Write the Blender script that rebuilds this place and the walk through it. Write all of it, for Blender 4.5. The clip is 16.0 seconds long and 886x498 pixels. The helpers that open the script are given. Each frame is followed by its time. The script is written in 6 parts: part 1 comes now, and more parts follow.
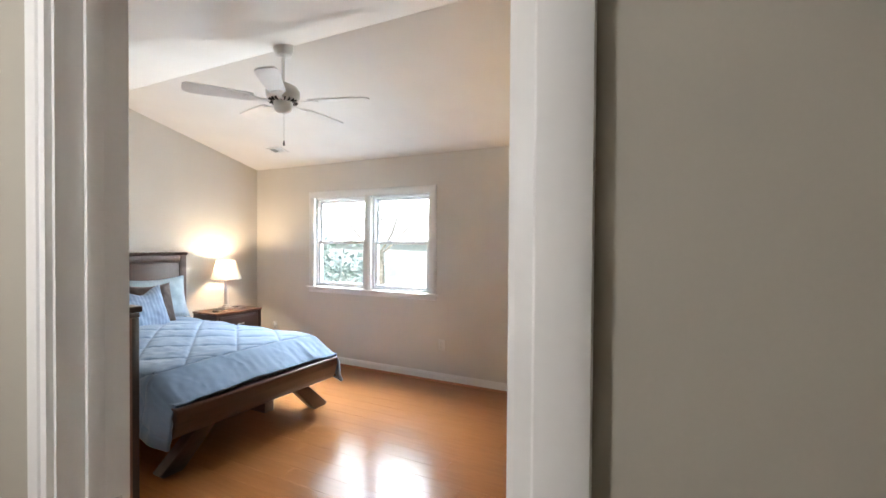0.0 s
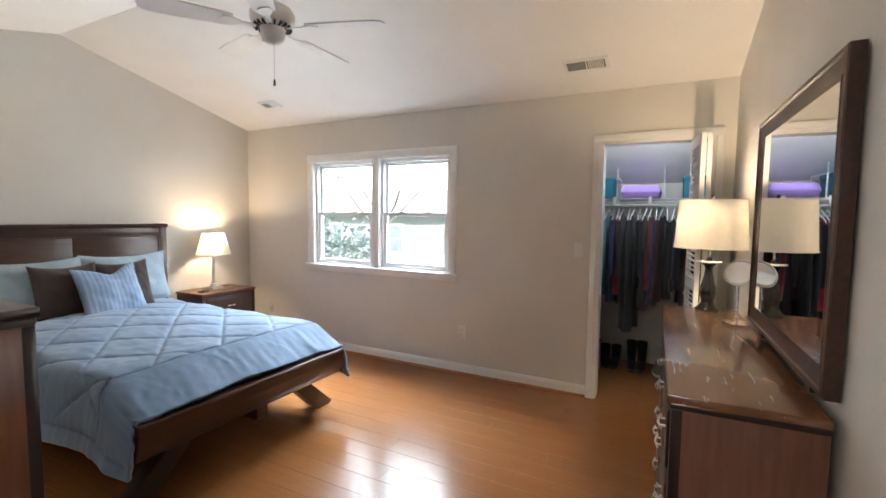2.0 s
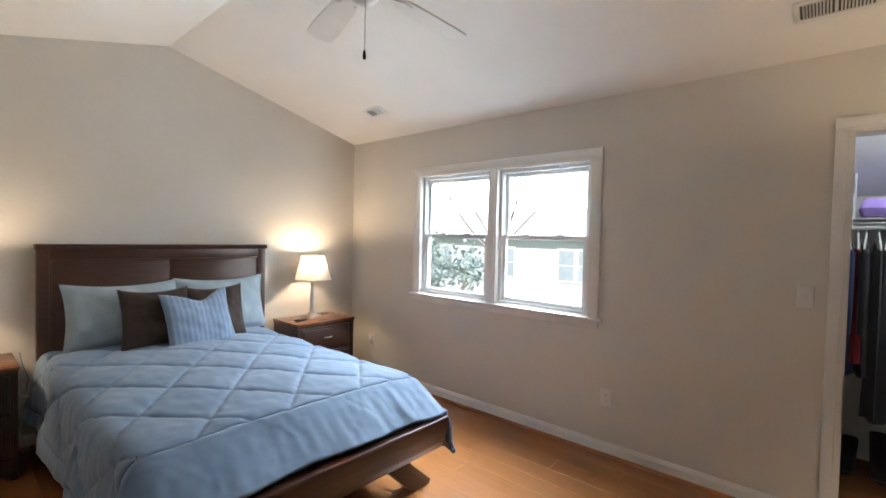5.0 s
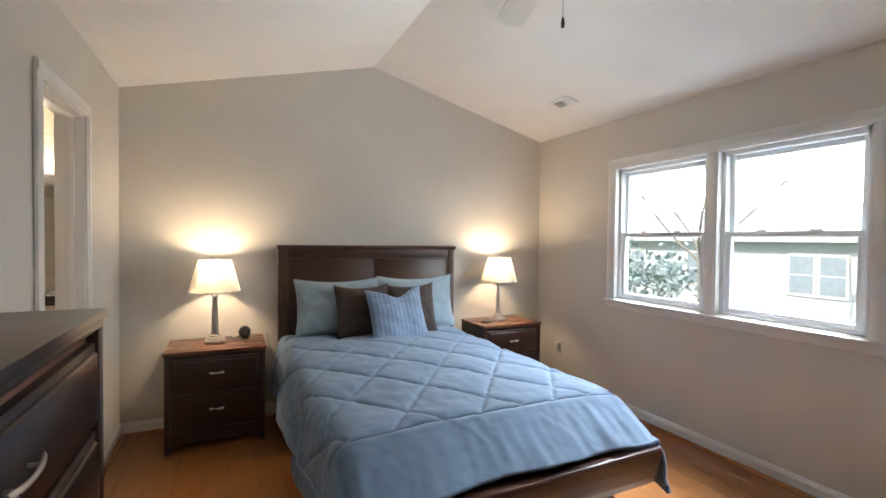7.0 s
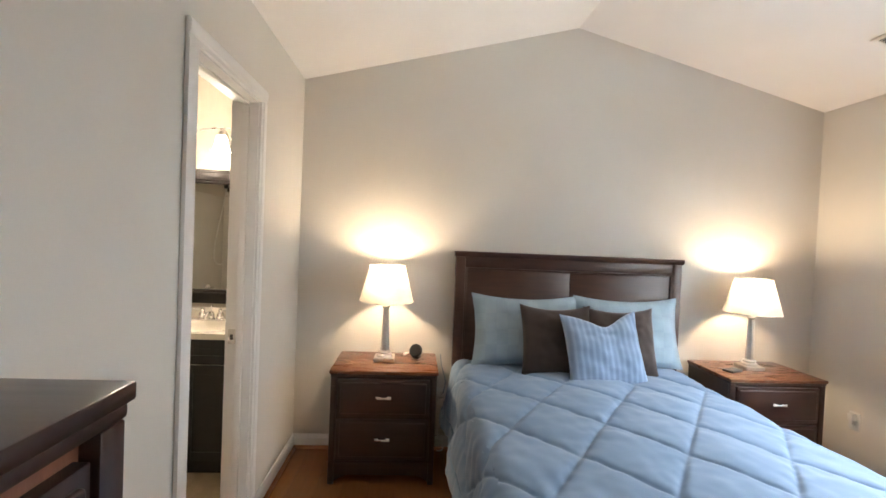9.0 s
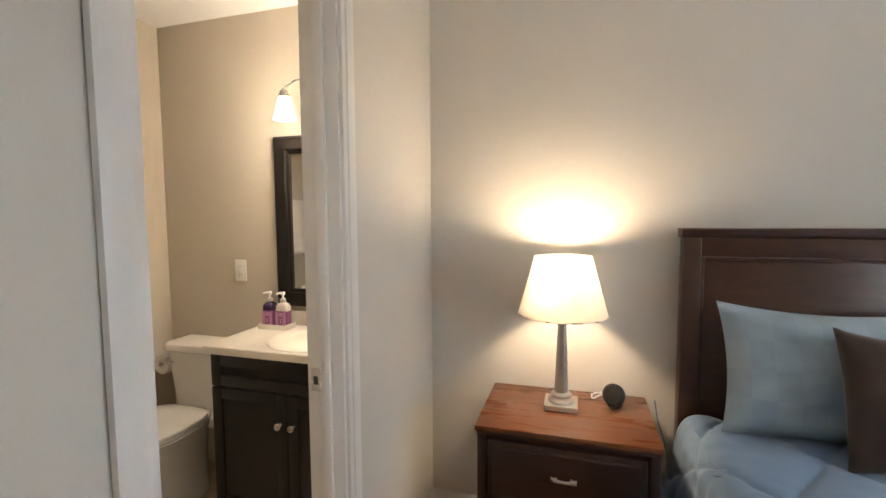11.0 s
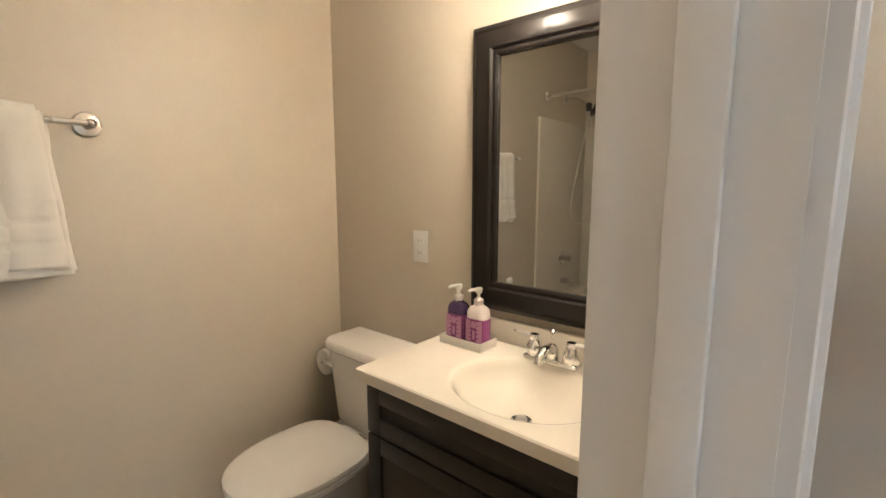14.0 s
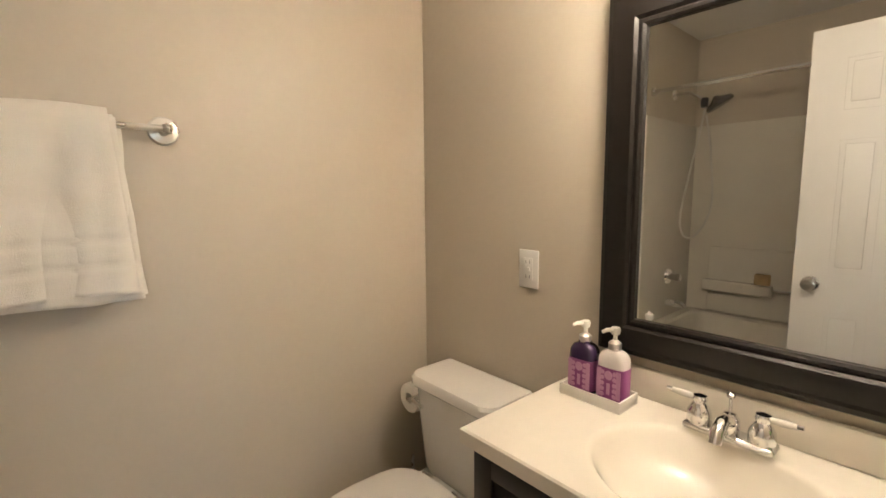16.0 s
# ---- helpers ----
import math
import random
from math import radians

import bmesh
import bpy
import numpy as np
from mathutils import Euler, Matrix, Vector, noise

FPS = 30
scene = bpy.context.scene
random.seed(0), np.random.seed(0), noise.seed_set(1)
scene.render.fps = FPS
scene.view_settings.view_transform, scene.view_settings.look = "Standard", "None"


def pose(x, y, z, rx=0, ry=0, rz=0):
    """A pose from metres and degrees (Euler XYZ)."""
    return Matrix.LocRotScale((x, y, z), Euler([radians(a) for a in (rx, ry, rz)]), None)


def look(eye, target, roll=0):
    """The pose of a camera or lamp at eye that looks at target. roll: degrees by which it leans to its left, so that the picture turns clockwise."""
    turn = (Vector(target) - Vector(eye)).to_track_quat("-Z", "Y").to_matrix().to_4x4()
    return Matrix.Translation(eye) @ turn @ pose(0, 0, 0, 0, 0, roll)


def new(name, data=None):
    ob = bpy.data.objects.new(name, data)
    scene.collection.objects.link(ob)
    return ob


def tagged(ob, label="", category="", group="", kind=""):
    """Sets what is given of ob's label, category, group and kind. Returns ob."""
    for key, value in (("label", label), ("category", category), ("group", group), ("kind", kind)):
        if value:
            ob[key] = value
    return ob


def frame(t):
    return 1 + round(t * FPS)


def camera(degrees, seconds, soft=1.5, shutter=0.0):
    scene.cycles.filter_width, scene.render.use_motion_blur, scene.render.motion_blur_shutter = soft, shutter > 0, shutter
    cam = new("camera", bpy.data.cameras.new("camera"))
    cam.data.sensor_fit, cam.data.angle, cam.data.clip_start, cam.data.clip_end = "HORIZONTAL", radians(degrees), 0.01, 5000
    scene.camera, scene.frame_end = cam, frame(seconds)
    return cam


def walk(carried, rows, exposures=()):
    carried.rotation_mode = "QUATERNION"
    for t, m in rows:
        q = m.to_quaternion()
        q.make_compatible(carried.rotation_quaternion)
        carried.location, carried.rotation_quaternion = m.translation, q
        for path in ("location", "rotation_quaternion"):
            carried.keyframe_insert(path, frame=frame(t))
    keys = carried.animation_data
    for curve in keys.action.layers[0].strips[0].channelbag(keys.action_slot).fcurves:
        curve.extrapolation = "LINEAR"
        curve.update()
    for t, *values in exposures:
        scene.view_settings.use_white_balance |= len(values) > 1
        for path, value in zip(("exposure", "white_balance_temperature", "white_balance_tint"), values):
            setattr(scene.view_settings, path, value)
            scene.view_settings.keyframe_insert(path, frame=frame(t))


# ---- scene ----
cam = camera(89.9, 16.0, soft=1.6, shutter=0.0)
PATH = [
    (0, (4.964, -4.146, 1.472), (4.044, -2.371, 1.443), 0.4),
    (0.5, (4.815, -4.074, 1.45), (3.825, -2.336, 1.406), -0.0),
    (1, (4.675, -3.978, 1.459), (3.672, -2.25, 1.377), 0.2),
    (1.5, (4.571, -3.831, 1.44), (3.611, -2.082, 1.314), 0.4),
    (2, (4.477, -3.659, 1.444), (3.567, -1.884, 1.299), 0.7),
    (2.5, (4.358, -3.475, 1.466), (3.513, -1.667, 1.327), 1.5),
    (3, (4.248, -3.335, 1.471), (3.433, -1.512, 1.357), 2.2),
    (5.5, (3.906, -2.936, 1.452), (2.429, -1.589, 1.393), 1.2),
    (6, (3.909, -2.913, 1.477), (2.302, -1.724, 1.41), 1.1),
    (6.5, (3.846, -2.935, 1.44), (2.135, -1.9, 1.393), 0.8),
    (7, (3.737, -2.913, 1.404), (1.936, -2.043, 1.361), 0.7),
    (7.5, (3.567, -2.893, 1.408), (1.693, -2.197, 1.343), 1.6),
    (8, (3.381, -2.851, 1.401), (1.447, -2.35, 1.325), 2.1),
    (8.5, (3.195, -2.818, 1.399), (1.218, -2.518, 1.341), 1.9),
    (9, (2.968, -2.846, 1.417), (0.973, -2.714, 1.373), 2.4),
    (11.5, (1.742, -3.045, 1.381), (-0.116, -3.767, 1.223), -0.6),
    (12, (1.578, -3.171, 1.366), (-0.225, -4.022, 1.206), -0.3),
    (12.5, (1.447, -3.289, 1.363), (-0.297, -4.247, 1.169), -1.1),
    (13, (1.314, -3.382, 1.355), (-0.347, -4.468, 1.11), -1.8),
    (13.5, (1.226, -3.482, 1.348), (-0.358, -4.675, 1.087), -0.6),
    (14, (1.15, -3.585, 1.333), (-0.361, -4.864, 1.047), 0.0),
    (14.5, (1.112, -3.659, 1.322), (-0.335, -5.005, 1.011), -0.2),
    (15, (1.077, -3.718, 1.323), (-0.336, -5.103, 1.034), 0.4),
    (15.5, (1.059, -3.792, 1.331), (-0.312, -5.224, 1.065), 0.4),
    (16, (1.037, -3.858, 1.335), (-0.265, -5.357, 1.092), -0.5),
]
EXPOSURES = [(0, 0.58), (0.7, 0.50), (1.5, 0.36), (3, 0.26), (5.5, 0.0), (7, -0.05), (8, 0.18), (9, 0.38), (11.5, -0.06), (12.2, -0.36), (12.6, -0.38), (13.2, -0.10), (14, 0.15), (16, 0.12)]
walk(cam, [(t, look(eye, target, roll)) for t, eye, target, roll in PATH], EXPOSURES)

# ---- world, sun and daylight ----
world = bpy.data.worlds.new("world")
scene.world = world
world.use_nodes = True
wn = world.node_tree
sky = wn.nodes.new("ShaderNodeTexSky")
sky.sky_type = "NISHITA"
sky.sun_disc = False
sky.sun_elevation = radians(42)
sky.sun_rotation = radians(200)
sky.air_density = 1.3
sky.dust_density = 2.5
wn.links.new(sky.outputs[0], wn.nodes["Background"].inputs[0])
wn.nodes["Background"].inputs[1].default_value = 0.15

sun = new("sun", bpy.data.lights.new("sun", "SUN"))
sun.data.energy = 5.0
sun.data.angle = radians(0.5)
sun.data.color = (1.0, 0.95, 0.87)
sun.matrix_world = look((8, -20, 20), (10, 0, 0))


def lamp(name, place, watts, colour, radius=0.03):
    ob = new(name, bpy.data.lights.new(name, "POINT"))
    ob.data.energy, ob.data.color, ob.data.shadow_soft_size = watts, colour, radius
    ob.location = place
    return ob


def daylight(name, place, target, sx, sy, watts, colour):
    """Area lamp just outside the window, standing in for the open sky or the sunlit ground."""
    ob = new(name, bpy.data.lights.new(name, "AREA"))
    ob.data.shape, ob.data.size, ob.data.size_y = "RECTANGLE", sx, sy
    ob.data.energy, ob.data.color = watts, colour
    ob.matrix_world = look(place, target)
    return ob


daylight("skylight", (1.84, 1.5, 3.3), (1.84, -1.0, 0.7), 3.4, 1.6, 1100, (0.79, 0.90, 1.0))
daylight("ground_bounce", (1.84, 5.0, -1.5), (1.84, 0.0, 1.5), 8.0, 2.0, 430, (0.86, 0.94, 1.0))
WARM = (1.0, 0.74, 0.48)
lamp("bulb_a", (0.21, -3.0, 1.195), 18, WARM, 0.035)
lamp("bulb_b", (0.21, -0.62, 1.195), 18, WARM, 0.035)
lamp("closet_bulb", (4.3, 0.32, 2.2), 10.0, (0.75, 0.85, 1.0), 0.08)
lamp("bulb_c", (4.675, -0.785, 1.47), 28, (1.0, 0.76, 0.50), 0.04)
for by in (-4.255, -4.045, -3.85):
    lamp("vanity_bulb", (0.155, by, 1.89), 8.4, (1.0, 0.83, 0.655), 0.03)
# unseen fill lamp added to brighten the hall and entry door frame
lamp("hall_bulb", (3.90, -4.85, 1.8), 22, (0.96, 0.97, 1.0), 0.12)


# ---- materials ----
def mat(name, colour, rough=0.5, metal=0.0, vary=0.08, scale=6.0, fine=90.0, bump=0.05, coat=0.0, second=None, stretch=None, rnd=0.0, sheen=0.0, spec=0.5):
    m = bpy.data.materials.new(name)
    m.use_nodes = True
    t = m.node_tree
    b = t.nodes["Principled BSDF"]
    N, L = t.nodes.new, t.links.new
    tc = N("ShaderNodeTexCoord")
    src = tc.outputs["Object"]
    if stretch:
        mp = N("ShaderNodeMapping")
        mp.inputs["Scale"].default_value = stretch
        L(src, mp.inputs[0])
        src = mp.outputs[0]
    n1, n2 = N("ShaderNodeTexNoise"), N("ShaderNodeTexNoise")
    n1.inputs["Scale"].default_value, n1.inputs["Detail"].default_value = scale, 3
    n2.inputs["Scale"].default_value, n2.inputs["Detail"].default_value = fine, 2
    L(src, n1.inputs["Vector"]), L(src, n2.inputs["Vector"])
    c2 = second or tuple(c * (1 - vary) for c in colour)
    c1 = colour if second else tuple(min(1, c * (1 + vary)) for c in colour)
    add = N("ShaderNodeMath")
    add.operation = "MULTIPLY_ADD"
    add.inputs[1].default_value = 0.35
    L(n2.outputs["Fac"], add.inputs[0]), L(n1.outputs["Fac"], add.inputs[2])
    ramp = N("ShaderNodeMapRange")
    ramp.inputs["From Min"].default_value, ramp.inputs["From Max"].default_value = 0.45, 0.9
    L(add.outputs[0], ramp.inputs["Value"])
    mix = N("ShaderNodeMix")
    mix.data_type = "RGBA"
    mix.inputs[6].default_value, mix.inputs[7].default_value = (*c1, 1), (*c2, 1)
    L(ramp.outputs[0], mix.inputs[0])
    out = mix.outputs[2]
    if rnd:
        oi, hs, mr = N("ShaderNodeObjectInfo"), N("ShaderNodeHueSaturation"), N("ShaderNodeMapRange")
        mr.inputs["To Min"].default_value, mr.inputs["To Max"].default_value = 1 - rnd, 1 + rnd
        L(oi.outputs["Random"], mr.inputs["Value"]), L(mr.outputs[0], hs.inputs["Value"]), L(out, hs.inputs["Color"])
        out = hs.outputs[0]
    L(out, b.inputs["Base Color"])
    rr = N("ShaderNodeMapRange")
    rr.inputs["To Min"].default_value, rr.inputs["To Max"].default_value = max(0.02, rough * 0.85), min(1, rough * 1.15)
    L(n1.outputs["Fac"], rr.inputs["Value"]), L(rr.outputs[0], b.inputs["Roughness"])
    b.inputs["Metallic"].default_value = metal
    b.inputs["Coat Weight"].default_value = coat
    b.inputs["Coat Roughness"].default_value = 0.12
    b.inputs["Sheen Weight"].default_value = sheen
    b.inputs["Specular IOR Level"].default_value = spec
    if bump:
        bp = N("ShaderNodeBump")
        bp.inputs["Strength"].default_value, bp.inputs["Distance"].default_value = bump, 0.004
        L(add.outputs[0], bp.inputs["Height"]), L(bp.outputs[0], b.inputs["Normal"])
    return m


def glass_mat(name, colour=(1, 1, 1), rough=0.0, ior=1.45):
    m = bpy.data.materials.new(name)
    m.use_nodes = True
    b = m.node_tree.nodes["Principled BSDF"]
    b.inputs["Base Color"].default_value = (*colour, 1)
    b.inputs["Roughness"].default_value, b.inputs["IOR"].default_value = rough, ior
    b.inputs["Transmission Weight"].default_value = 1
    return m


def shade_mat(name, colour, glow, strength, lit=0.0):
    """Translucent lit shade: cloth or frosted glass round a burning bulb."""
    m = mat(name, colour, 0.8, vary=0.04, scale=30, fine=400, bump=0.1)
    t = m.node_tree
    b = t.nodes["Principled BSDF"]
    if strength:
        b.inputs["Emission Color"].default_value = (*glow, 1)
        b.inputs["Emission Strength"].default_value = strength
        return m
    b.inputs["Emission Color"].default_value, b.inputs["Emission Strength"].default_value = (1.0, 0.84, 0.60, 1), lit
    tr, mx = t.nodes.new("ShaderNodeBsdfTranslucent"), t.nodes.new("ShaderNodeMixShader")
    tr.inputs["Color"].default_value = (*glow, 1)
    mx.inputs[0].default_value = 0.55
    t.links.new(b.outputs[0], mx.inputs[1]), t.links.new(tr.outputs[0], mx.inputs[2])
    t.links.new(mx.outputs[0], t.nodes["Material Output"].inputs[0])
    return m


WALL = mat("wall_paint", (0.68, 0.65, 0.595), 0.55, vary=0.03, scale=2.0, fine=260, bump=0.10)
BATHWALL = mat("bath_wall_paint", (0.55, 0.49, 0.40), 0.42, vary=0.03, scale=2.0, fine=55, bump=0.45)
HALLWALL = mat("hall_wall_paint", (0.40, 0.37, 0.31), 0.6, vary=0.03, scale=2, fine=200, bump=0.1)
CEIL = mat("ceiling_paint", (0.83, 0.815, 0.79), 0.85, vary=0.02, scale=3, fine=150, bump=0.12)
TRIM = mat("white_trim_paint", (0.80, 0.79, 0.77), 0.40, vary=0.02, scale=5, fine=120, bump=0.02)
VINYL = mat("white_vinyl", (0.80, 0.82, 0.84), 0.35, vary=0.02, bump=0.02)
FLOOR = mat("orange_wood", (0.285, 0.118, 0.040), 0.18, vary=0.1, scale=3, fine=26, bump=0.02, second=(0.252, 0.100, 0.033), stretch=(1.2, 14, 14), rnd=0.03, spec=0.5)
FLOORBASE = mat("floor_joint", (0.25, 0.10, 0.033), 0.5, bump=0)
SHOE = mat("shoe_moulding_wood", (0.33, 0.12, 0.035), 0.3, stretch=(2, 14, 14), bump=0.02)
DARKWOOD = mat("espresso_wood", (0.034, 0.013, 0.009), 0.30, vary=0.2, scale=4, fine=40, bump=0.02, stretch=(14, 1.5, 14), second=(0.022, 0.0088, 0.0065), coat=0.25)
BEDWOOD = mat("brown_cherry_wood", (0.064, 0.023, 0.013), 0.36, vary=0.2, scale=4, fine=40, bump=0.02, stretch=(14, 1.5, 14), second=(0.040, 0.014, 0.008), coat=0.15)
# chest and dresser sides: wood colour lightened to stand in for light on them
LITCASEWOOD = mat("lit_case_side_wood", (0.230, 0.100, 0.066), 0.32, vary=0.2, scale=4, fine=40, bump=0.02, stretch=(14, 14, 1.5), second=(0.175, 0.072, 0.046))
TOPWOOD = mat("reddish_wood_top", (0.135, 0.048, 0.019), 0.28, vary=0.2, scale=4, fine=40, bump=0.02, stretch=(14, 1.5, 14), second=(0.112, 0.038, 0.015))
# dresser top: base colour raised to stand in for reflected wall and lamp light
DRESSTOP = mat("sheen_lightened_top", (0.215, 0.090, 0.042), 0.26, vary=0.1, scale=4, fine=40, bump=0, stretch=(14, 1.5, 14), second=(0.185, 0.075, 0.035), spec=0.8, coat=0.6)
NICKEL = mat("brushed_nickel", (0.62, 0.60, 0.57), 0.28, 1.0, vary=0.05, scale=20, fine=200, bump=0.02)
CHROME = mat("chrome", (0.80, 0.80, 0.80), 0.06, 1.0, vary=0.02, bump=0)
SILVER = mat("silver_lamp_metal", (0.74, 0.70, 0.64), 0.34, 1.0, vary=0.05, scale=30, bump=0.02)
QUILT = mat("blue_comforter_cotton", (0.150, 0.228, 0.345), 0.85, vary=0.04, scale=5, fine=320, bump=0.07, sheen=0.2)
SHAM = mat("pale_blue_sham", (0.32, 0.41, 0.48), 0.85, vary=0.04, scale=6, fine=260, bump=0.25, sheen=0.2)
BROWNCLOTH = mat("dark_brown_cushion", (0.036, 0.019, 0.014), 0.8, vary=0.12, scale=8, fine=260, bump=0.25, sheen=0.25)
SHADE = shade_mat("cream_lampshade", (0.80, 0.76, 0.68), (0.46, 0.42, 0.35), 0)
DRUM = shade_mat("cream_drum_shade", (0.80, 0.76, 0.68), (0.13, 0.115, 0.092), 0, 0.35)
FROST = shade_mat("lit_frosted_glass", (0.8, 0.8, 0.78), (1.0, 0.90, 0.72), 7.0)
BLACKPL = mat("black_plastic", (0.012, 0.012, 0.013), 0.35, bump=0.02)
WHITEPL = mat("white_plastic", (0.76, 0.75, 0.72), 0.35, vary=0.02, bump=0.0)
GREYSLOT = mat("dark_slot", (0.06, 0.06, 0.06), 0.6, bump=0)
FANWHITE = mat("white_fan_enamel", (0.78, 0.77, 0.75), 0.35, vary=0.03, bump=0.02)
MIRROR = mat("mirror_silver", (0.86, 0.88, 0.88), 0.012, 1.0, vary=0.0, bump=0)
PANE = glass_mat("window_pane", (0.98, 1.0, 1.0), 0.0, 1.05)
PORCELAIN = mat("white_porcelain", (0.78, 0.75, 0.70), 0.12, vary=0.02, bump=0, coat=0.4)
MARBLE = mat("cultured_marble", (0.80, 0.75, 0.66), 0.16, vary=0.03, scale=4, fine=30, bump=0, coat=0.3)
ESPRESSO = mat("black_brown_vanity", (0.010, 0.008, 0.0075), 0.35, vary=0.2, bump=0.02)
FRAMEBLACK = mat("black_mirror_frame", (0.010, 0.008, 0.007), 0.30, vary=0.2, scale=12, bump=0.02, spec=0.3)
TUBWHITE = mat("tub_acrylic", (0.72, 0.68, 0.60), 0.25, vary=0.02, bump=0)
BATHFLOOR = mat("bath_vinyl_floor", (0.42, 0.33, 0.22), 0.4, vary=0.15, scale=8, bump=0.05)
TOWEL = mat("white_terry", (0.78, 0.74, 0.67), 0.95, vary=0.04, scale=14, fine=420, bump=0.9, sheen=0.3)


# ---- mesh helpers ----
def box(bm, x0, x1, y0, y1, z0, z1, bev=0.0, seg=2):
    b2 = bm if not bev else bmesh.new()
    r = bmesh.ops.create_cube(b2, size=1)
    for v in r["verts"]:
        v.co = Vector(((x0 + x1) / 2 + v.co.x * (x1 - x0), (y0 + y1) / 2 + v.co.y * (y1 - y0), (z0 + z1) / 2 + v.co.z * (z1 - z0)))
    if bev:
        bmesh.ops.bevel(b2, geom=b2.edges[:], offset=bev, segments=seg, profile=0.5, affect="EDGES")
        join(bm, b2)
    return bm


def join(bm, other, m=None):
    me = bpy.data.meshes.new("tmp")
    if m is not None:
        other.transform(m)
    other.to_mesh(me)
    other.free()
    bm.from_mesh(me)
    bpy.data.meshes.remove(me)
    return bm


def boxes(*specs, bev=0.0, seg=2):
    bm = bmesh.new()
    for s in specs:
        box(bm, *s, bev=bev, seg=seg)
    return bm


def lathe(profile, seg=32, m=None, bm=None, cap=True):
    """Turned shape from (radius, height) pairs about z."""
    b = bmesh.new()
    rings = []
    for r, z in profile:
        rings.append([b.verts.new((r * math.cos(2 * math.pi * i / seg), r * math.sin(2 * math.pi * i / seg), z)) for i in range(seg)])
    for a, c in zip(rings, rings[1:]):
        for i in range(seg):
            b.faces.new((a[i], a[(i + 1) % seg], c[(i + 1) % seg], c[i]))
    if cap:
        b.faces.new(rings[0][::-1])
        b.faces.new(rings[-1])
    if m is not None:
        b.transform(m)
    if bm is None:
        return b
    return join(bm, b)


def tube(points, r, seg=10, bm=None, cap=True):
    """A round bar along a line of points."""
    b = bmesh.new()
    pts = [Vector(p) for p in points]
    rs = r if isinstance(r, (list, tuple)) else [r] * len(pts)
    rings, up = [], None
    for i, p in enumerate(pts):
        d = (pts[min(i + 1, len(pts) - 1)] - pts[max(i - 1, 0)]).normalized()
        if up is None:
            up = d.orthogonal().normalized()
        up = (up - d * up.dot(d)).normalized()
        side = d.cross(up)
        rings.append([b.verts.new(p + rs[i] * (up * math.cos(2 * math.pi * k / seg) + side * math.sin(2 * math.pi * k / seg))) for k in range(seg)])
    for a, c in zip(rings, rings[1:]):
        for k in range(seg):
            b.faces.new((a[k], a[(k + 1) % seg], c[(k + 1) % seg], c[k]))
    if cap:
        b.faces.new(rings[0][::-1])
        b.faces.new(rings[-1])
    if bm is None:
        return b
    return join(bm, b)


def flow(points, n=6):
    """A smooth line through the points."""
    p = [Vector(q) for q in points]
    p = [p[0]] + p + [p[-1]]
    out = []
    for a, b, c, d in zip(p, p[1:], p[2:], p[3:]):
        for k in range(n):
            t = k / n
            out.append(0.5 * (2 * b + (c - a) * t + (2 * a - 5 * b + 4 * c - d) * t * t + (3 * b - a - 3 * c + d) * t ** 3))
    return out + [p[-1]]


def prism(poly, axis, a0, a1, bm=None, bev=0.0):
    """A flat outline pushed along an axis ('x': poly is (y, z); 'y': (x, z); 'z': (x, y))."""
    b = bmesh.new()

    def at(p, a):
        return {"x": (a, p[0], p[1]), "y": (p[0], a, p[1]), "z": (p[0], p[1], a)}[axis]

    lo, hi = [b.verts.new(at(p, a0)) for p in poly], [b.verts.new(at(p, a1)) for p in poly]
    n = len(poly)
    b.faces.new(lo[::-1])
    b.faces.new(hi)
    for i in range(n):
        b.faces.new((lo[i], lo[(i + 1) % n], hi[(i + 1) % n], hi[i]))
    bmesh.ops.recalc_face_normals(b, faces=b.faces[:])
    if bev:
        bmesh.ops.bevel(b, geom=b.edges[:], offset=bev, segments=2, profile=0.5, affect="EDGES")
    if bm is None:
        return b
    return join(bm, b)


def grid(nu, nv, fn, closed_u=False):
    b = bmesh.new()
    vs = [[b.verts.new(fn(i / (nu - (0 if closed_u else 1)), j / (nv - 1))) for j in range(nv)] for i in range(nu)]
    for i in range(nu if closed_u else nu - 1):
        for j in range(nv - 1):
            k = (i + 1) % nu
            b.faces.new((vs[i][j], vs[k][j], vs[k][j + 1], vs[i][j + 1]))
    return b


def finish(ob, smooth):
    if smooth:
        for p in ob.data.polygons:
            p.use_smooth = True
        ob.data.set_sharp_from_angle(angle=radians(smooth))


def mesh(name, bm, material, smooth=35):
    me = bpy.data.meshes.new(name)
    bmesh.ops.recalc_face_normals(bm, faces=bm.faces[:])
    bm.to_mesh(me)
    bm.free()
    me.materials.append(material)
    ob = new(name, me)
    finish(ob, smooth)
    return ob


def part(name, bm, material, parent, label="", smooth=35):
    ob = mesh(name, bm, material, smooth)
    ob.parent = parent
    if label:
        ob["label"] = label
    return ob


def thing(name, label, category, place=(0, 0, 0), turn=0.0, group=""):
    e = new(name)
    e.empty_display_size = 0.1
    e.matrix_basis = pose(*place, 0, 0, turn)
    return tagged(e, label, category, group)


def structure(name, bm, material, label, category, smooth=0):
    return tagged(mesh(name, bm, material, smooth), label, category, kind="structure")


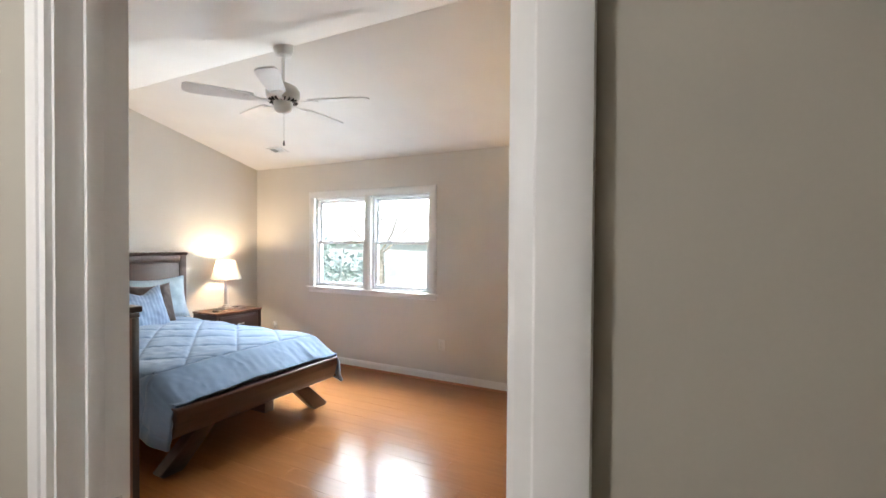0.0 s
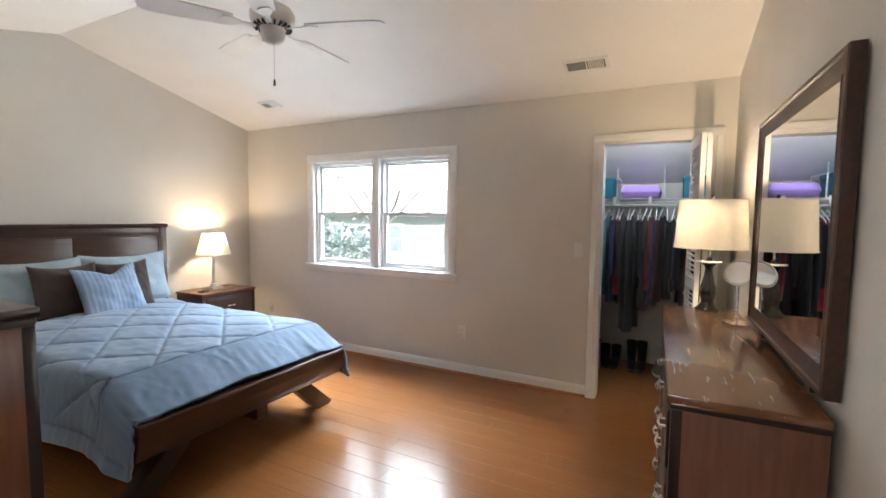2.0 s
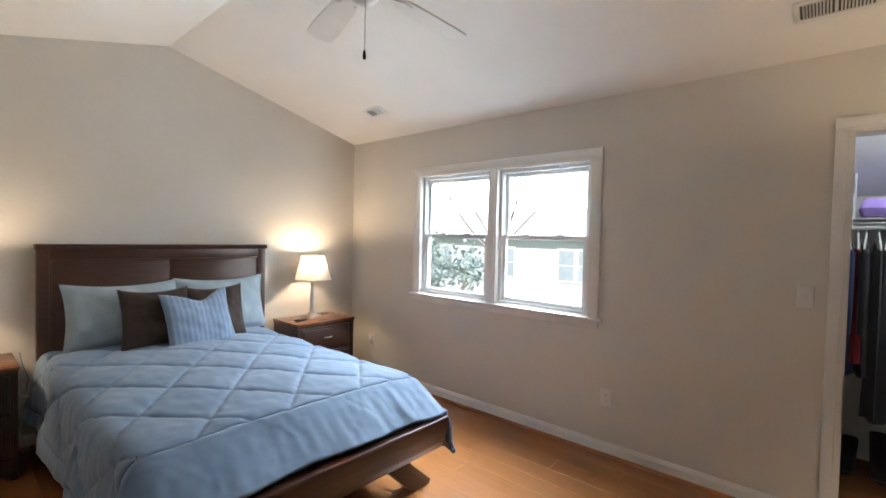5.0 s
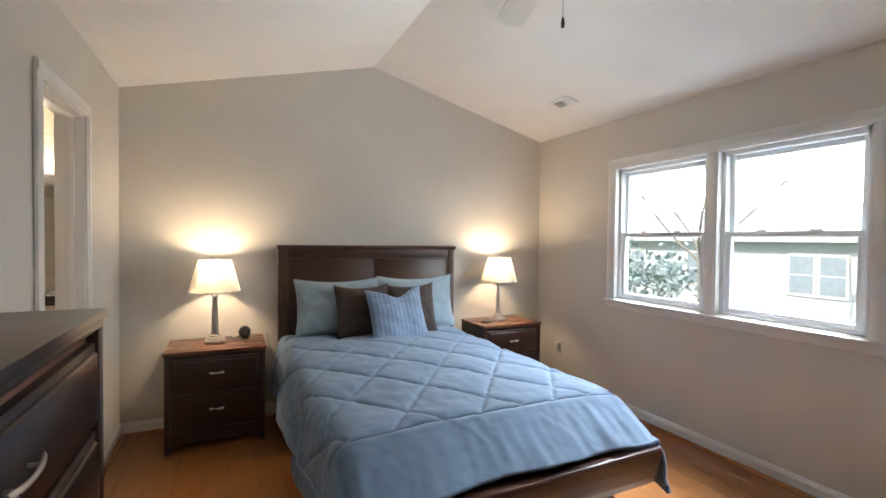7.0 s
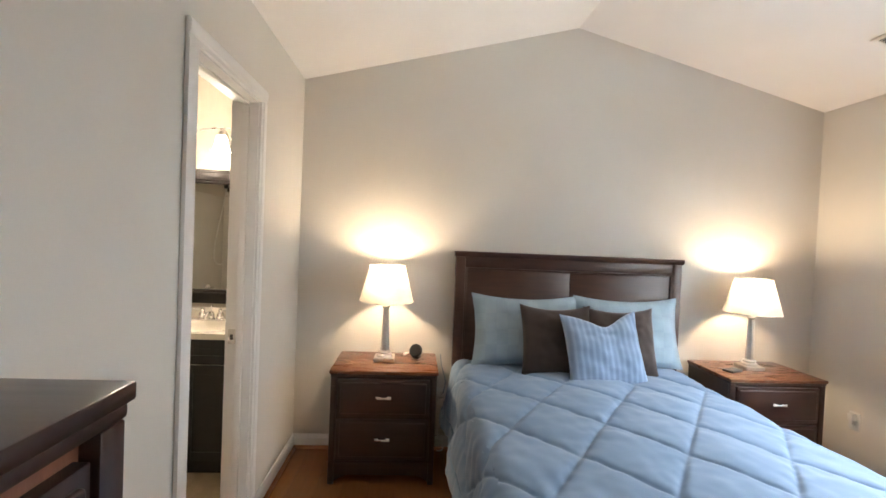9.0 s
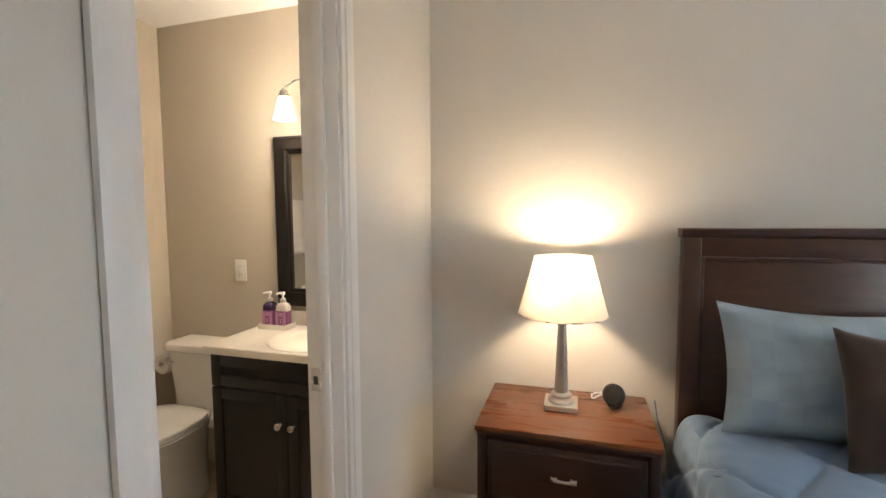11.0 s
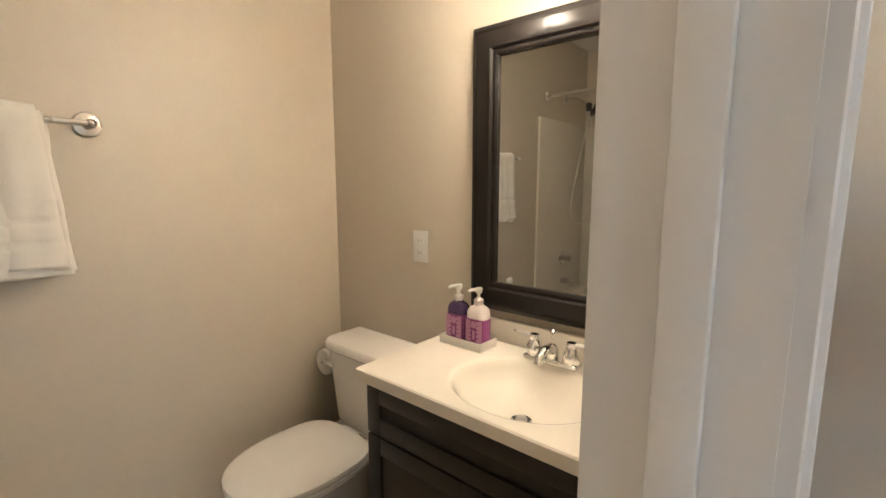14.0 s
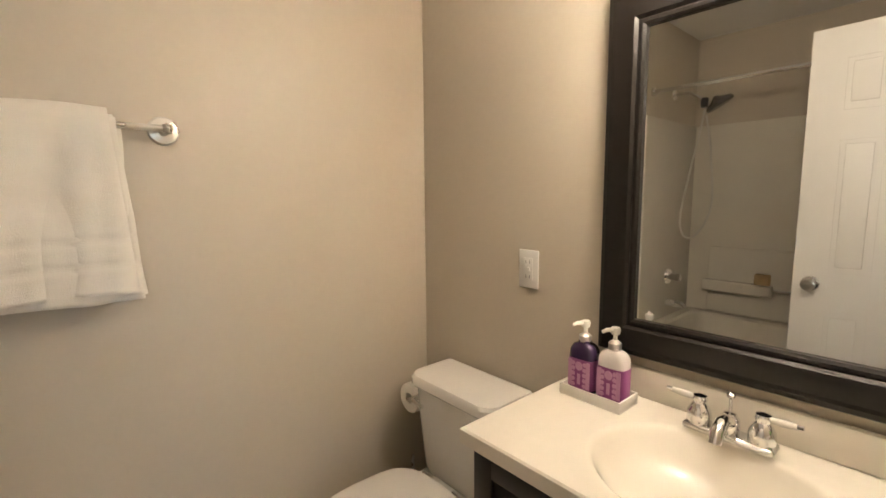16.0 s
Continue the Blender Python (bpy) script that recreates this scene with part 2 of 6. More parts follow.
# ---- setting: sizes ----
EX = 4.85            # east wall at the window wall
SKEW = 0.02          # the east wall runs out by this much per metre towards the entry
SY, SYB = -3.595, -3.70   # wall to the bathroom
TY, TYB = -3.64, -3.75    # wall with the entry door
RIDGE, EAVE, TOP = -1.79, 2.42, 2.88
BD0, BD1, DH = 0.82, 1.44, 2.03     # bathroom door opening
ED0, ED1 = 3.95, 4.845                # entry door opening
CD0, CD1 = 3.975, 4.722              # closet opening
W0, W1, WZ0, WZ1 = 1.01, 2.67, 0.93, 2.02  # window hole
BY = -5.19           # bathroom south wall
BX = -0.03           # bathroom west wall

# walls of the bedroom
bm = boxes((0, W0, 0, 0.13, 0, EAVE), (W1, CD0, 0, 0.13, 0, EAVE), (CD1, EX, 0, 0.13, 0, EAVE), (W0, W1, 0, 0.13, 0, WZ0), (W0, W1, 0, 0.13, WZ1, EAVE), (CD0, CD1, 0, 0.13, DH, EAVE))
structure("wall_north", bm, WALL, "greige painted wall with a window and a closet", "wall")
gable = [(0.13, 0), (SYB + 0.008, 0), (SYB + 0.008, EAVE + 0.06), (RIDGE, TOP + 0.1), (0.13, EAVE + 0.06)]
structure("wall_west", prism(gable, "x", -0.12, 0), WALL, "greige painted gable wall behind the bed", "wall")
gable_e = [(0.13, 0), (TYB + 0.008, 0), (TYB + 0.008, EAVE + 0.06), (RIDGE, TOP + 0.1), (0.13, EAVE + 0.06)]


def skewed(ob):
    for v in ob.data.vertices:
        v.co.x -= SKEW * v.co.y
    return ob


skewed(structure("wall_east", prism(gable_e, "x", EX, EX + 0.14), WALL, "greige painted gable wall behind the dresser", "wall"))
JOG = 2.75
bm = boxes((0, BD0, SYB + 0.006, SY, 0, EAVE), (BD1, JOG, SYB + 0.006, SY, 0, EAVE), (BD0, BD1, SYB + 0.006, SY, DH, EAVE))
box(bm, JOG, ED0, TYB + 0.006, TY, 0, EAVE), box(bm, ED1, EX + 0.09, TYB + 0.006, TY, 0, EAVE), box(bm, ED0, ED1, TYB + 0.006, TY, DH, EAVE)
structure("wall_south", bm, WALL, "greige painted wall with two door openings", "wall")
# ceiling, two slopes
slab = [(0.13, EAVE - 0.0334), (RIDGE, TOP), (TYB, EAVE - 0.0395), (TYB, EAVE + 0.15), (RIDGE, TOP + 0.15), (0.13, EAVE + 0.12)]
structure("ceiling", prism(slab, "x", 0.0, EX + 0.08), CEIL, "white vaulted ceiling with a low ridge", "ceiling")
bm = boxes((-0.05, EX + 0.12, TY - 0.12, 0.10, -0.14, -0.014), (3.45, 5.15, 0.10, 1.24, -0.14, -0.014))
structure("subfloor", bm, FLOORBASE, "dark joints under the wooden planks", "floor")

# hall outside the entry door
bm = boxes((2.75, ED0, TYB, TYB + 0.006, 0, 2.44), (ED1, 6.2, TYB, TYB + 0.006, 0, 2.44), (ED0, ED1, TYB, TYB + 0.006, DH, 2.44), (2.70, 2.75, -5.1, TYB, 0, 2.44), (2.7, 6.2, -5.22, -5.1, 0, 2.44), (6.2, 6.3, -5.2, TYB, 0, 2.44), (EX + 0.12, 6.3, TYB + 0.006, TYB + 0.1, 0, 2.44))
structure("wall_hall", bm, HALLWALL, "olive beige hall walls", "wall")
structure("ceiling_hall", boxes((2.7, 6.3, -5.2, TYB + 0.006, 2.44, 2.54)), CEIL, "white hall ceiling", "ceiling")
structure("floor_hall", boxes((2.7, 6.3, -5.2, TY - 0.12, -0.12, 0)), FLOOR, "orange wood hall floor", "floor")

# bathroom shell
bm = boxes((BX - 0.1, BX, BY - 0.1, SYB, 0, 2.44), (BX - 0.1, 2.66, BY - 0.1, BY, 0, 2.44), (2.60, 2.69, BY, SYB, 0, 2.44),
           (BX, BD0, SYB, SYB + 0.006, 0, 2.44), (BD1, 2.6, SYB, SYB + 0.006, 0, 2.44), (BD0, BD1, SYB, SYB + 0.006, DH, 2.44))
structure("wall_bathroom", bm, BATHWALL, "tan painted bathroom walls with orange-peel texture", "wall")
structure("ceiling_bathroom", boxes((BX - 0.1, 2.69, BY - 0.1, SYB, 2.44, 2.54)), CEIL, "white bathroom ceiling", "ceiling")
structure("floor_bathroom", boxes((BX - 0.1, 2.69, BY - 0.1, SY - 0.01, -0.1, 0.002)), BATHFLOOR, "tan vinyl bathroom floor", "floor")

# closet shell with a roof slope
CB = 1.18
bm = boxes((3.45, 3.5, 0.13, CB, 0, 2.5), (5.1, 5.15, 0.13, CB, 0, 2.5), (3.45, 5.15, CB, CB + 0.06, 0, 2.5), (EX + 0.12, 5.15, 0.07, 0.13, 0, 2.5))
structure("wall_closet", bm, WALL, "plain painted closet walls", "wall")
structure("ceiling_closet", prism([(0.13, 2.42), (CB + 0.06, 1.76), (CB + 0.06, 1.86), (0.13, 2.52)], "x", 3.45, 5.15), CEIL, "white sloping closet ceiling", "ceiling")


def casing(name, x0, x1, h, y, out, material=TRIM, w=0.066):
    """Moulded casing round an opening in a wall along x; out is the side that it faces."""
    bm = bmesh.new()
    prof = [(0.0, 0.0), (0.0, 0.011), (w * 0.25, 0.013), (w * 0.3, 0.017), (w * 0.8, 0.019), (w, 0.013), (w, 0.0)]
    for side, xe in ((-1, x0), (1, x1)):
        prism([(xe + side * a, y + out * b) for a, b in prof], "z", 0, h + 0.0, bm)
    prism([(y + out * b, h + a) for a, b in prof], "x", x0 - w, x1 + w, bm)
    return bm


def door_frame(name, x0, x1, y0, y1, label, faces, stop):
    bm = boxes((x0 - 0.001, x0 + 0.016, y0, y1, 0, DH), (x1 - 0.016, x1 + 0.001, y0, y1, 0, DH), (x0, x1, y0, y1, DH - 0.016, DH + 0.001))
    e = thing(name, label, "door frame")
    e["kind"] = "structure"
    part("jamb", bm, TRIM, e)
    if stop:
        s0, s1 = stop
        part("stop", boxes((x0 + 0.016, x0 + 0.028, s0, s1, 0, DH - 0.016), (x1 - 0.028, x1 - 0.016, s0, s1, 0, DH - 0.016), (x0 + 0.016, x1 - 0.016, s0, s1, DH - 0.028, DH - 0.016), bev=0.002), TRIM, e)
    for y, out in faces:
        part("casing", casing("c", x0 + 0.006, x1 - 0.006, DH - 0.006, y, out), TRIM, e)
    return e


f1 = door_frame("door_frame_entry", ED0, ED1, TYB - 0.004, TY + 0.004, "white painted entry door frame with moulded casing", ((TYB - 0.004, -1),), (-3.71, -3.68))
bm = casing("c", ED0 + 0.006, ED1 - 0.006, DH - 0.006, TY + 0.004, 1)
part("casing", bm, TRIM, f1)
part("strike_plate", boxes((ED0 + 0.0155, ED0 + 0.0185, TY - 0.035, TY - 0.006, 0.89, 0.95)), NICKEL, f1, "brushed metal strike plate")
f2 = door_frame("door_frame_bath", BD0, BD1, SYB - 0.004, SY + 0.004, "white painted bathroom door frame with moulded casing", ((SYB - 0.004, -1), (SY + 0.004, 1)), (-3.66, -3.63))
part("strike_plate", boxes((BD0 + 0.0155, BD0 + 0.019, SYB + 0.004, SYB + 0.036, 0.885, 0.955)), NICKEL, f2, "brushed metal strike plate")
part("latch_hole", boxes((BD0 + 0.0185, BD0 + 0.0205, SYB + 0.012, SYB + 0.026, 0.905, 0.93)), GREYSLOT, f2)
f3 = door_frame("door_frame_closet", CD0, CD1, -0.004, 0.134, "white painted closet door frame with moulded casing", ((-0.004, -1),), None)


def baseboard(name, x0, x1, y0, y1, out):
    """Runs along x when y0 == y1, along y when x0 == x1; out points into the room."""
    prof = [(0, 0.0), (0.013, 0.0), (0.013, 0.066), (0.009, 0.078), (0.006, 0.088), (0, 0.092)]
    shoe = [(0.013, 0.0), (0.029, 0.0), (0.0275, 0.008), (0.022, 0.015), (0.013, 0.019)]
    if y0 == y1:
        a, b = (prism([(y0 + out * p, z) for p, z in q], "x", x0, x1) for q in (prof, shoe))
    else:
        a, b = (prism([(x0 + out * p, z) for p, z in q], "y", y0, y1) for q in (prof, shoe))
    pair = (structure(name, a, TRIM, "white painted baseboard", "baseboard"), structure("shoe_" + name, b, SHOE, "orange wooden shoe moulding below the baseboard", "trim"))
    return pair


baseboard("baseboard_1", 0.0, CD0 - 0.062, 0, 0, -1)
baseboard("baseboard_2", CD1 + 0.062, EX, 0, 0, -1)
baseboard("baseboard_3", 0, 0, SY, 0, 1)
baseboard("baseboard_4", 0, BD0 - 0.062, SY, SY, 1)
baseboard("baseboard_5", BD1 + 0.062, JOG, SY, SY, 1)
for run in baseboard("baseboard_6", EX, EX, TY, 0, -1):
    skewed(run)
structure("baseboard_7", boxes((0.3, 1.7, BY, BY + 0.012, 0, 0.08)), TRIM, "white bathroom baseboard", "baseboard")


# ---- window ----
def window():
    e = thing("window_1", "white vinyl twin double-hung window with painted casing", "window")
    e["kind"] = "structure"
    w = 0.066
    prof = [(0.0, 0.0), (0.0, 0.012), (w * 0.3, 0.018), (w * 0.8, 0.02), (w, 0.013), (w, 0.0)]
    bm = bmesh.new()
    for side, xe in ((-1, W0), (1, W1)):
        prism([(xe + side * a, -b) for a, b in prof], "z", WZ0 - 0.01, WZ1, bm)
    prism([(-b, WZ1 + a) for a, b in prof], "x", W0 - w, W1 + w, bm)
    part("casing", bm, TRIM, e)
    part("sill", boxes((W0 - w - 0.025, W1 + w + 0.025, -0.035, 0.06, WZ0 - 0.028, WZ0 - 0.008), bev=0.004), TRIM, e)
    part("apron", boxes((W0 - w, W1 + w, -0.016, 0.0, WZ0 - 0.078, WZ0 - 0.028), bev=0.003), TRIM, e)
    mid = (W0 + W1) / 2
    part("liner", boxes((W0, W0 + 0.014, -0.01, 0.13, WZ0 - 0.008, WZ1), (W1 - 0.014, W1, -0.01, 0.13, WZ0 - 0.008, WZ1), (W0, W1, -0.01, 0.13, WZ1 - 0.014, WZ1), (W0, W1, 0.05, 0.13, WZ0 - 0.01, WZ0 + 0.006)), TRIM, e)
    part("mullion", boxes((mid - 0.042, mid + 0.042, -0.012, 0.12, WZ0 - 0.008, WZ1 - 0.014), bev=0.004), TRIM, e)
    part("mullion_cover", boxes((mid - 0.024, mid + 0.024, -0.018, -0.012, WZ0 - 0.008, WZ1 - 0.014), bev=0.002), TRIM, e)
    for a, b in ((W0 + 0.014, mid - 0.042), (mid + 0.042, W1 - 0.014)):
        part("frame", boxes((a, a + 0.03, 0.03, 0.12, WZ0 + 0.006, WZ1 - 0.014), (b - 0.03, b, 0.03, 0.12, WZ0 + 0.006, WZ1 - 0.014), (a, b, 0.03, 0.12, WZ1 - 0.044, WZ1 - 0.014), (a, b, 0.03, 0.12, WZ0 + 0.006, WZ0 + 0.02), bev=0.003), VINYL, e)
        meet = 1.465
        for z0, z1, y0, y1, nm in ((WZ0 + 0.02, meet + 0.014, 0.04, 0.07, "lower_sash"), (meet - 0.022, WZ1 - 0.044, 0.075, 0.105, "upper_sash")):
            a2, b2, s = a + 0.03, b - 0.03, 0.032
            sash = part(nm, boxes((a2, a2 + s, y0, y1, z0, z1), (b2 - s, b2, y0, y1, z0, z1), (a2 + s, b2 - s, y0, y1, z0, z0 + s), (a2 + s, b2 - s, y0, y1, z1 - s, z1), bev=0.003), VINYL, e)
            p = part("pane", boxes((a2 + s, b2 - s, (y0 + y1) / 2 - 0.002, (y0 + y1) / 2 + 0.002, z0 + s, z1 - s)), PANE, sash, "clear glass pane")
            p.visible_shadow = False
            if nm == "lower_sash":
                for f in (0.3, 0.7):
                    xl = a2 + (b2 - a2) * f
                    part("sash_lock", boxes((xl - 0.03, xl + 0.03, y0 - 0.004, y1, z1, z1 + 0.012), bev=0.003), VINYL, sash)
    return e


window()


# ---- entry door, open against the east wall ----
def panel_door(name, label, width, height, place, turn, knob_side, hinges=(0.25, 1.0, 1.78)):
    """Six-panel leaf from the hinge along +x, thickness along y; knobs near the free edge."""
    e = thing(name, label, "door", place, turn)
    th = 0.035
    bm = boxes((0, width, -th / 2, th / 2, 0.012, height))
    st, mid = 0.11, width / 2
    rows_ = ((0.22, 0.82), (0.98, 1.56), (1.67, 1.89))
    cols = ((st, mid - 0.045), (mid + 0.045, width - st))
    leaf = part("leaf", bm, TRIM, e)
    for z0, z1 in rows_:
        for a, b in cols:
            for s in (-1, 1):
                y = s * th / 2
                p = bmesh.new()
                for k, (ins, dep) in enumerate(((0, 0.0025), (0.012, 0.006), (0.03, 0.004))):
                    q = (a + ins, b - ins, min(y, y + s * dep), max(y, y + s * dep), z0 + ins, z1 - ins)
                    if k == 0:
                        w = 0.012
                        for r in ((q[0], q[0] + w, *q[2:]), (q[1] - w, q[1], *q[2:]), (q[0] + w, q[1] - w, q[2], q[3], q[4], q[4] + w), (q[0] + w, q[1] - w, q[2], q[3], q[5] - w, q[5])):
                            box(p, *r)
                    elif k == 2:
                        box(p, *q, bev=0.003)
                part("panel", p, TRIM, leaf)
    for s in knob_side:
        rot = Matrix.Translation((width - 0.065, 0, 0.93)) @ pose(0, 0, 0, -90 * s, 0, 0)
        part("knob", lathe([(0.0, 0.015), (0.031, 0.016), (0.033, 0.022), (0.03, 0.026), (0.012, 0.03), (0.011, 0.042), (0.02, 0.05), (0.027, 0.06), (0.027, 0.068), (0.02, 0.076), (0.0, 0.078)], 24, rot, cap=False), NICKEL, e, "satin nickel round knob")
    for z in hinges:
        part("hinge", tube([(-0.004, th / 2 + 0.004, z - 0.045), (-0.004, th / 2 + 0.004, z + 0.045)], 0.006), NICKEL, e)
    return e


panel_door("entry_door", "white six-panel door standing open against the wall", 0.80, 2.01, (4.842, TY + 0.008, 0), 90 + 1.6, (1,))
panel_door("bathroom_door", "white six-panel door standing open inside the bathroom", 0.605, 2.01, (BD1 - 0.012, SYB - 0.012, 0), -90 + 2, (-1, 1))


# ---- bed ----
def bed():
    e = thing("bed", "dark cherry wood platform bed with a panelled headboard", "bed")
    y0, y1, top = -2.565, -1.035, 1.345
    hb = part("headboard", boxes((0.045, 0.075, y0 + 0.05, y1 - 0.05, 0.25, top - 0.06)), BEDWOOD, e)
    part("headboard_cap", prism([(0.03, top - 0.035), (0.095, top - 0.035), (0.105, top - 0.02), (0.105, top - 0.004), (0.10, top), (0.03, top)], "y", y0 - 0.008, y1 + 0.008), BEDWOOD, hb)
    for a, b in ((y0, y0 + 0.062), (y1 - 0.062, y1)):
        part("headboard_post", boxes((0.03, 0.092, a, b, 0.0, top - 0.035), bev=0.004), BEDWOOD, hb)
    part("headboard_rail", boxes((0.04, 0.088, y0 + 0.062, y1 - 0.062, top - 0.105, top - 0.035), bev=0.003), BEDWOOD, hb)
    m = (y0 + y1) / 2
    for a, b in ((y0 + 0.074, m - 0.002), (m + 0.002, y1 - 0.074)):
        part("panel", boxes((0.072, 0.080, a, b, 0.45, top - 0.118), bev=0.003), BEDWOOD, hb)
    part("bead", boxes((0.075, 0.09, y0 + 0.062, y0 + 0.074, 0.45, top - 0.105), (0.075, 0.09, y1 - 0.074, y1 - 0.062, 0.45, top - 0.105), (0.075, 0.09, y0 + 0.074, y1 - 0.074, top - 0.118, top - 0.105), bev=0.003), BEDWOOD, hb)
    for y in (y0 + 0.02, y1 - 0.045):
        part("side_rail", boxes((0.09, 2.30, y, y + 0.028, 0.27, 0.44), bev=0.004), BEDWOOD, e)
    rail = [(2.305, 0.29), (2.335, 0.29), (2.352, 0.33), (2.372, 0.40), (2.380, 0.455), (2.374, 0.472), (2.31, 0.472)]
    part("foot_rail", prism([(x, z) for x, z in rail], "y", -2.555, -1.14, bev=0.004), BEDWOOD, e)
    for s, yt, yb in ((1, -1.44, -1.085), (-1, -2.16, -2.52)):
        poly = [(yt - 0.055 * s, 0.285), (yt + 0.085 * s, 0.285), (yb + 0.02 * s, 0.02), (yb - 0.0 * s, 0.0), (yb - 0.125 * s, 0.0)]
        part("leg", prism(poly, "x", 2.10, 2.19, bev=0.004), BEDWOOD, e)
    part("centre_beam", boxes((0.1, 2.3, -1.85, -1.77, 0.2, 0.30)), BEDWOOD, e)
    part("slat_deck", boxes((0.1, 2.3, -2.5, -1.1, 0.30, 0.325)), BEDWOOD, e)
    return e


bed()
tagged(mesh("mattress", boxes((0.12, 2.06, -2.49, -1.10, 0.326, 0.585), bev=0.05, seg=4), mat("white_ticking", (0.7, 0.7, 0.7), 0.9)), "white mattress under the comforter on the bed", "mattress")


def comforter():
    """Quilted cover: puffed on the mattress, falling to the top of the foot rail, hanging at both sides."""
    U, V, YC = 2.06, 0.645, -1.835
    LF, LS, U0 = 0.335, 0.45, 0.13
    R = 0.10

    def drop(d, ang, r=R):
        arc = r * (math.pi / 2 - ang)
        if d < arc:
            a = d / r
            return r * math.sin(a), r * (1 - math.cos(a))
        a = math.pi / 2 - ang
        return r * math.sin(a) + (d - arc) * math.sin(ang), r * (1 - math.cos(a)) + (d - arc) * math.cos(ang)

    def ridge(q):
        q = q - math.floor(q)
        d = min(q, 1 - q)
        return (1 - math.exp(-d / 0.03)) * (0.66 + 0.34 * math.sin(math.pi * min(1, d * 2) / 2))

    def at(i, j):
        u = U0 + i * (U + LF - U0)
        v = -(V + LS) + j * 2 * (V + LS)
        uu, vv = min(u, U), max(-V, min(V, v))
        du, dv = u - uu, v - vv
        d = math.hypot(du, abs(dv))
        x, y, z = uu, vv, 0.652 + 0.010 * math.sin(u * 2.1) * math.cos(v * 2.3)
        z += 0.030 * (1 - (vv / V) ** 2) * min(1, u / 0.9)
        z += 0.007 * noise.noise((u * 4, v * 4, 0.3)) + 0.004 * noise.noise((u * 11, v * 11, 5.3))
        if d > 0:
            ad = abs(dv) * (1 - 0.30 * min(1, du / LF))
            ox, zx = drop(du, radians(58))
            oy, zy = drop(ad, radians(8))
            oy += 0.020 * min(1, ad / 0.3) * math.sin(u * 9.0 + 2 * noise.noise((u * 2, v * 2, 9)))
            ox += 0.006 * min(1, du / 0.3) * math.sin(v * 11.0 + 2 * noise.noise((u * 2, v * 2, 4)))
            ox += 0.02 * min(1, max(0, ad - 0.05) / 0.15) * min(1, du / 0.3)
            x, y, z = x + ox, y + math.copysign(oy, dv), z - zx - zy
        # quilting: large diamonds inside a seam that runs along the foot edge
        a, b = u / 0.52 + v / 0.40, u / 0.52 - v / 0.40
        puff = ridge(a + 0.21) * ridge(b + 0.33)
        rim = min(1.0, abs(LF + U - u) / 0.03, abs(V + LS - abs(v)) / 0.03)
        flat = min(max(0.0, 1 - max(0.0, du - 0.01) / 0.03), max(0.0, 1 - max(0.0, abs(dv) - 0.30) / 0.05))
        seam = -0.75 * math.exp(-abs(u - U - 0.035) / 0.012) * rim - 0.6 * math.exp(-abs(abs(dv) - 0.36) / 0.012) * rim
        q = v if du * 1.2 > abs(dv) else u
        crease = (0.010 * noise.noise((q * 9, d * 3.0, 3.3)) + 0.008 * noise.noise((q * 21, d * 5, 7.1))) * (1 + noise.noise((q * 2.3, d * 3, 1.2)))
        crease *= min(1, max(0.0, d - 0.05) / 0.10)
        pucker = 0.0055 * noise.noise((u * 24 + v * 9, v * 26 - u * 8, 6.6)) * (1.0 - puff) + 0.0035 * noise.noise((u * 40, v * 16, 1.7)) * math.exp(-abs(u - U - 0.035) / 0.09)
        k = 0.022 * ((puff - 1) * rim * flat + seam) + crease + pucker
        if d < 0.06:
            z += k
        else:
            x += k * (du / d) * 0.8
            y += k * (dv / d) * 0.8
            z += k * 0.5
        z += 0.0026 * noise.noise((u * 15 + v * 6, v * 18 - u * 5, 2.2))
        if x > 2.25 and abs(dv) < 0.1:
            z = max(z, 0.494)
        z = max(z, 0.17)
        return Vector((x, YC + y, z))

    e = thing("comforter", "light blue quilted comforter with diamond stitching draped over the bed", "comforter")
    nu, nv = 300, 320
    for name, inner in (("quilted_field", True), ("border", False)):
        b = grid(nu, nv, at)
        b.faces.ensure_lookup_table()
        out = []
        for k, f in enumerate(b.faces):
            u = U0 + (k // (nv - 1) + 0.5) / (nu - 1) * (U + LF - U0)
            v = -(V + LS) + (k % (nv - 1) + 0.5) / (nv - 1) * 2 * (V + LS)
            if (u < U + 0.035 and abs(v) < V + 0.36) != inner:
                out.append(f)
        bmesh.ops.delete(b, geom=out, context="FACES")
        ob = part(name, b, QUILT, e, "" if inner else "plain border beyond the stitched seam", smooth=80)
        sol = ob.modifiers.new("thickness", "SOLIDIFY")
        sol.thickness, sol.offset = 0.022, -1


comforter()


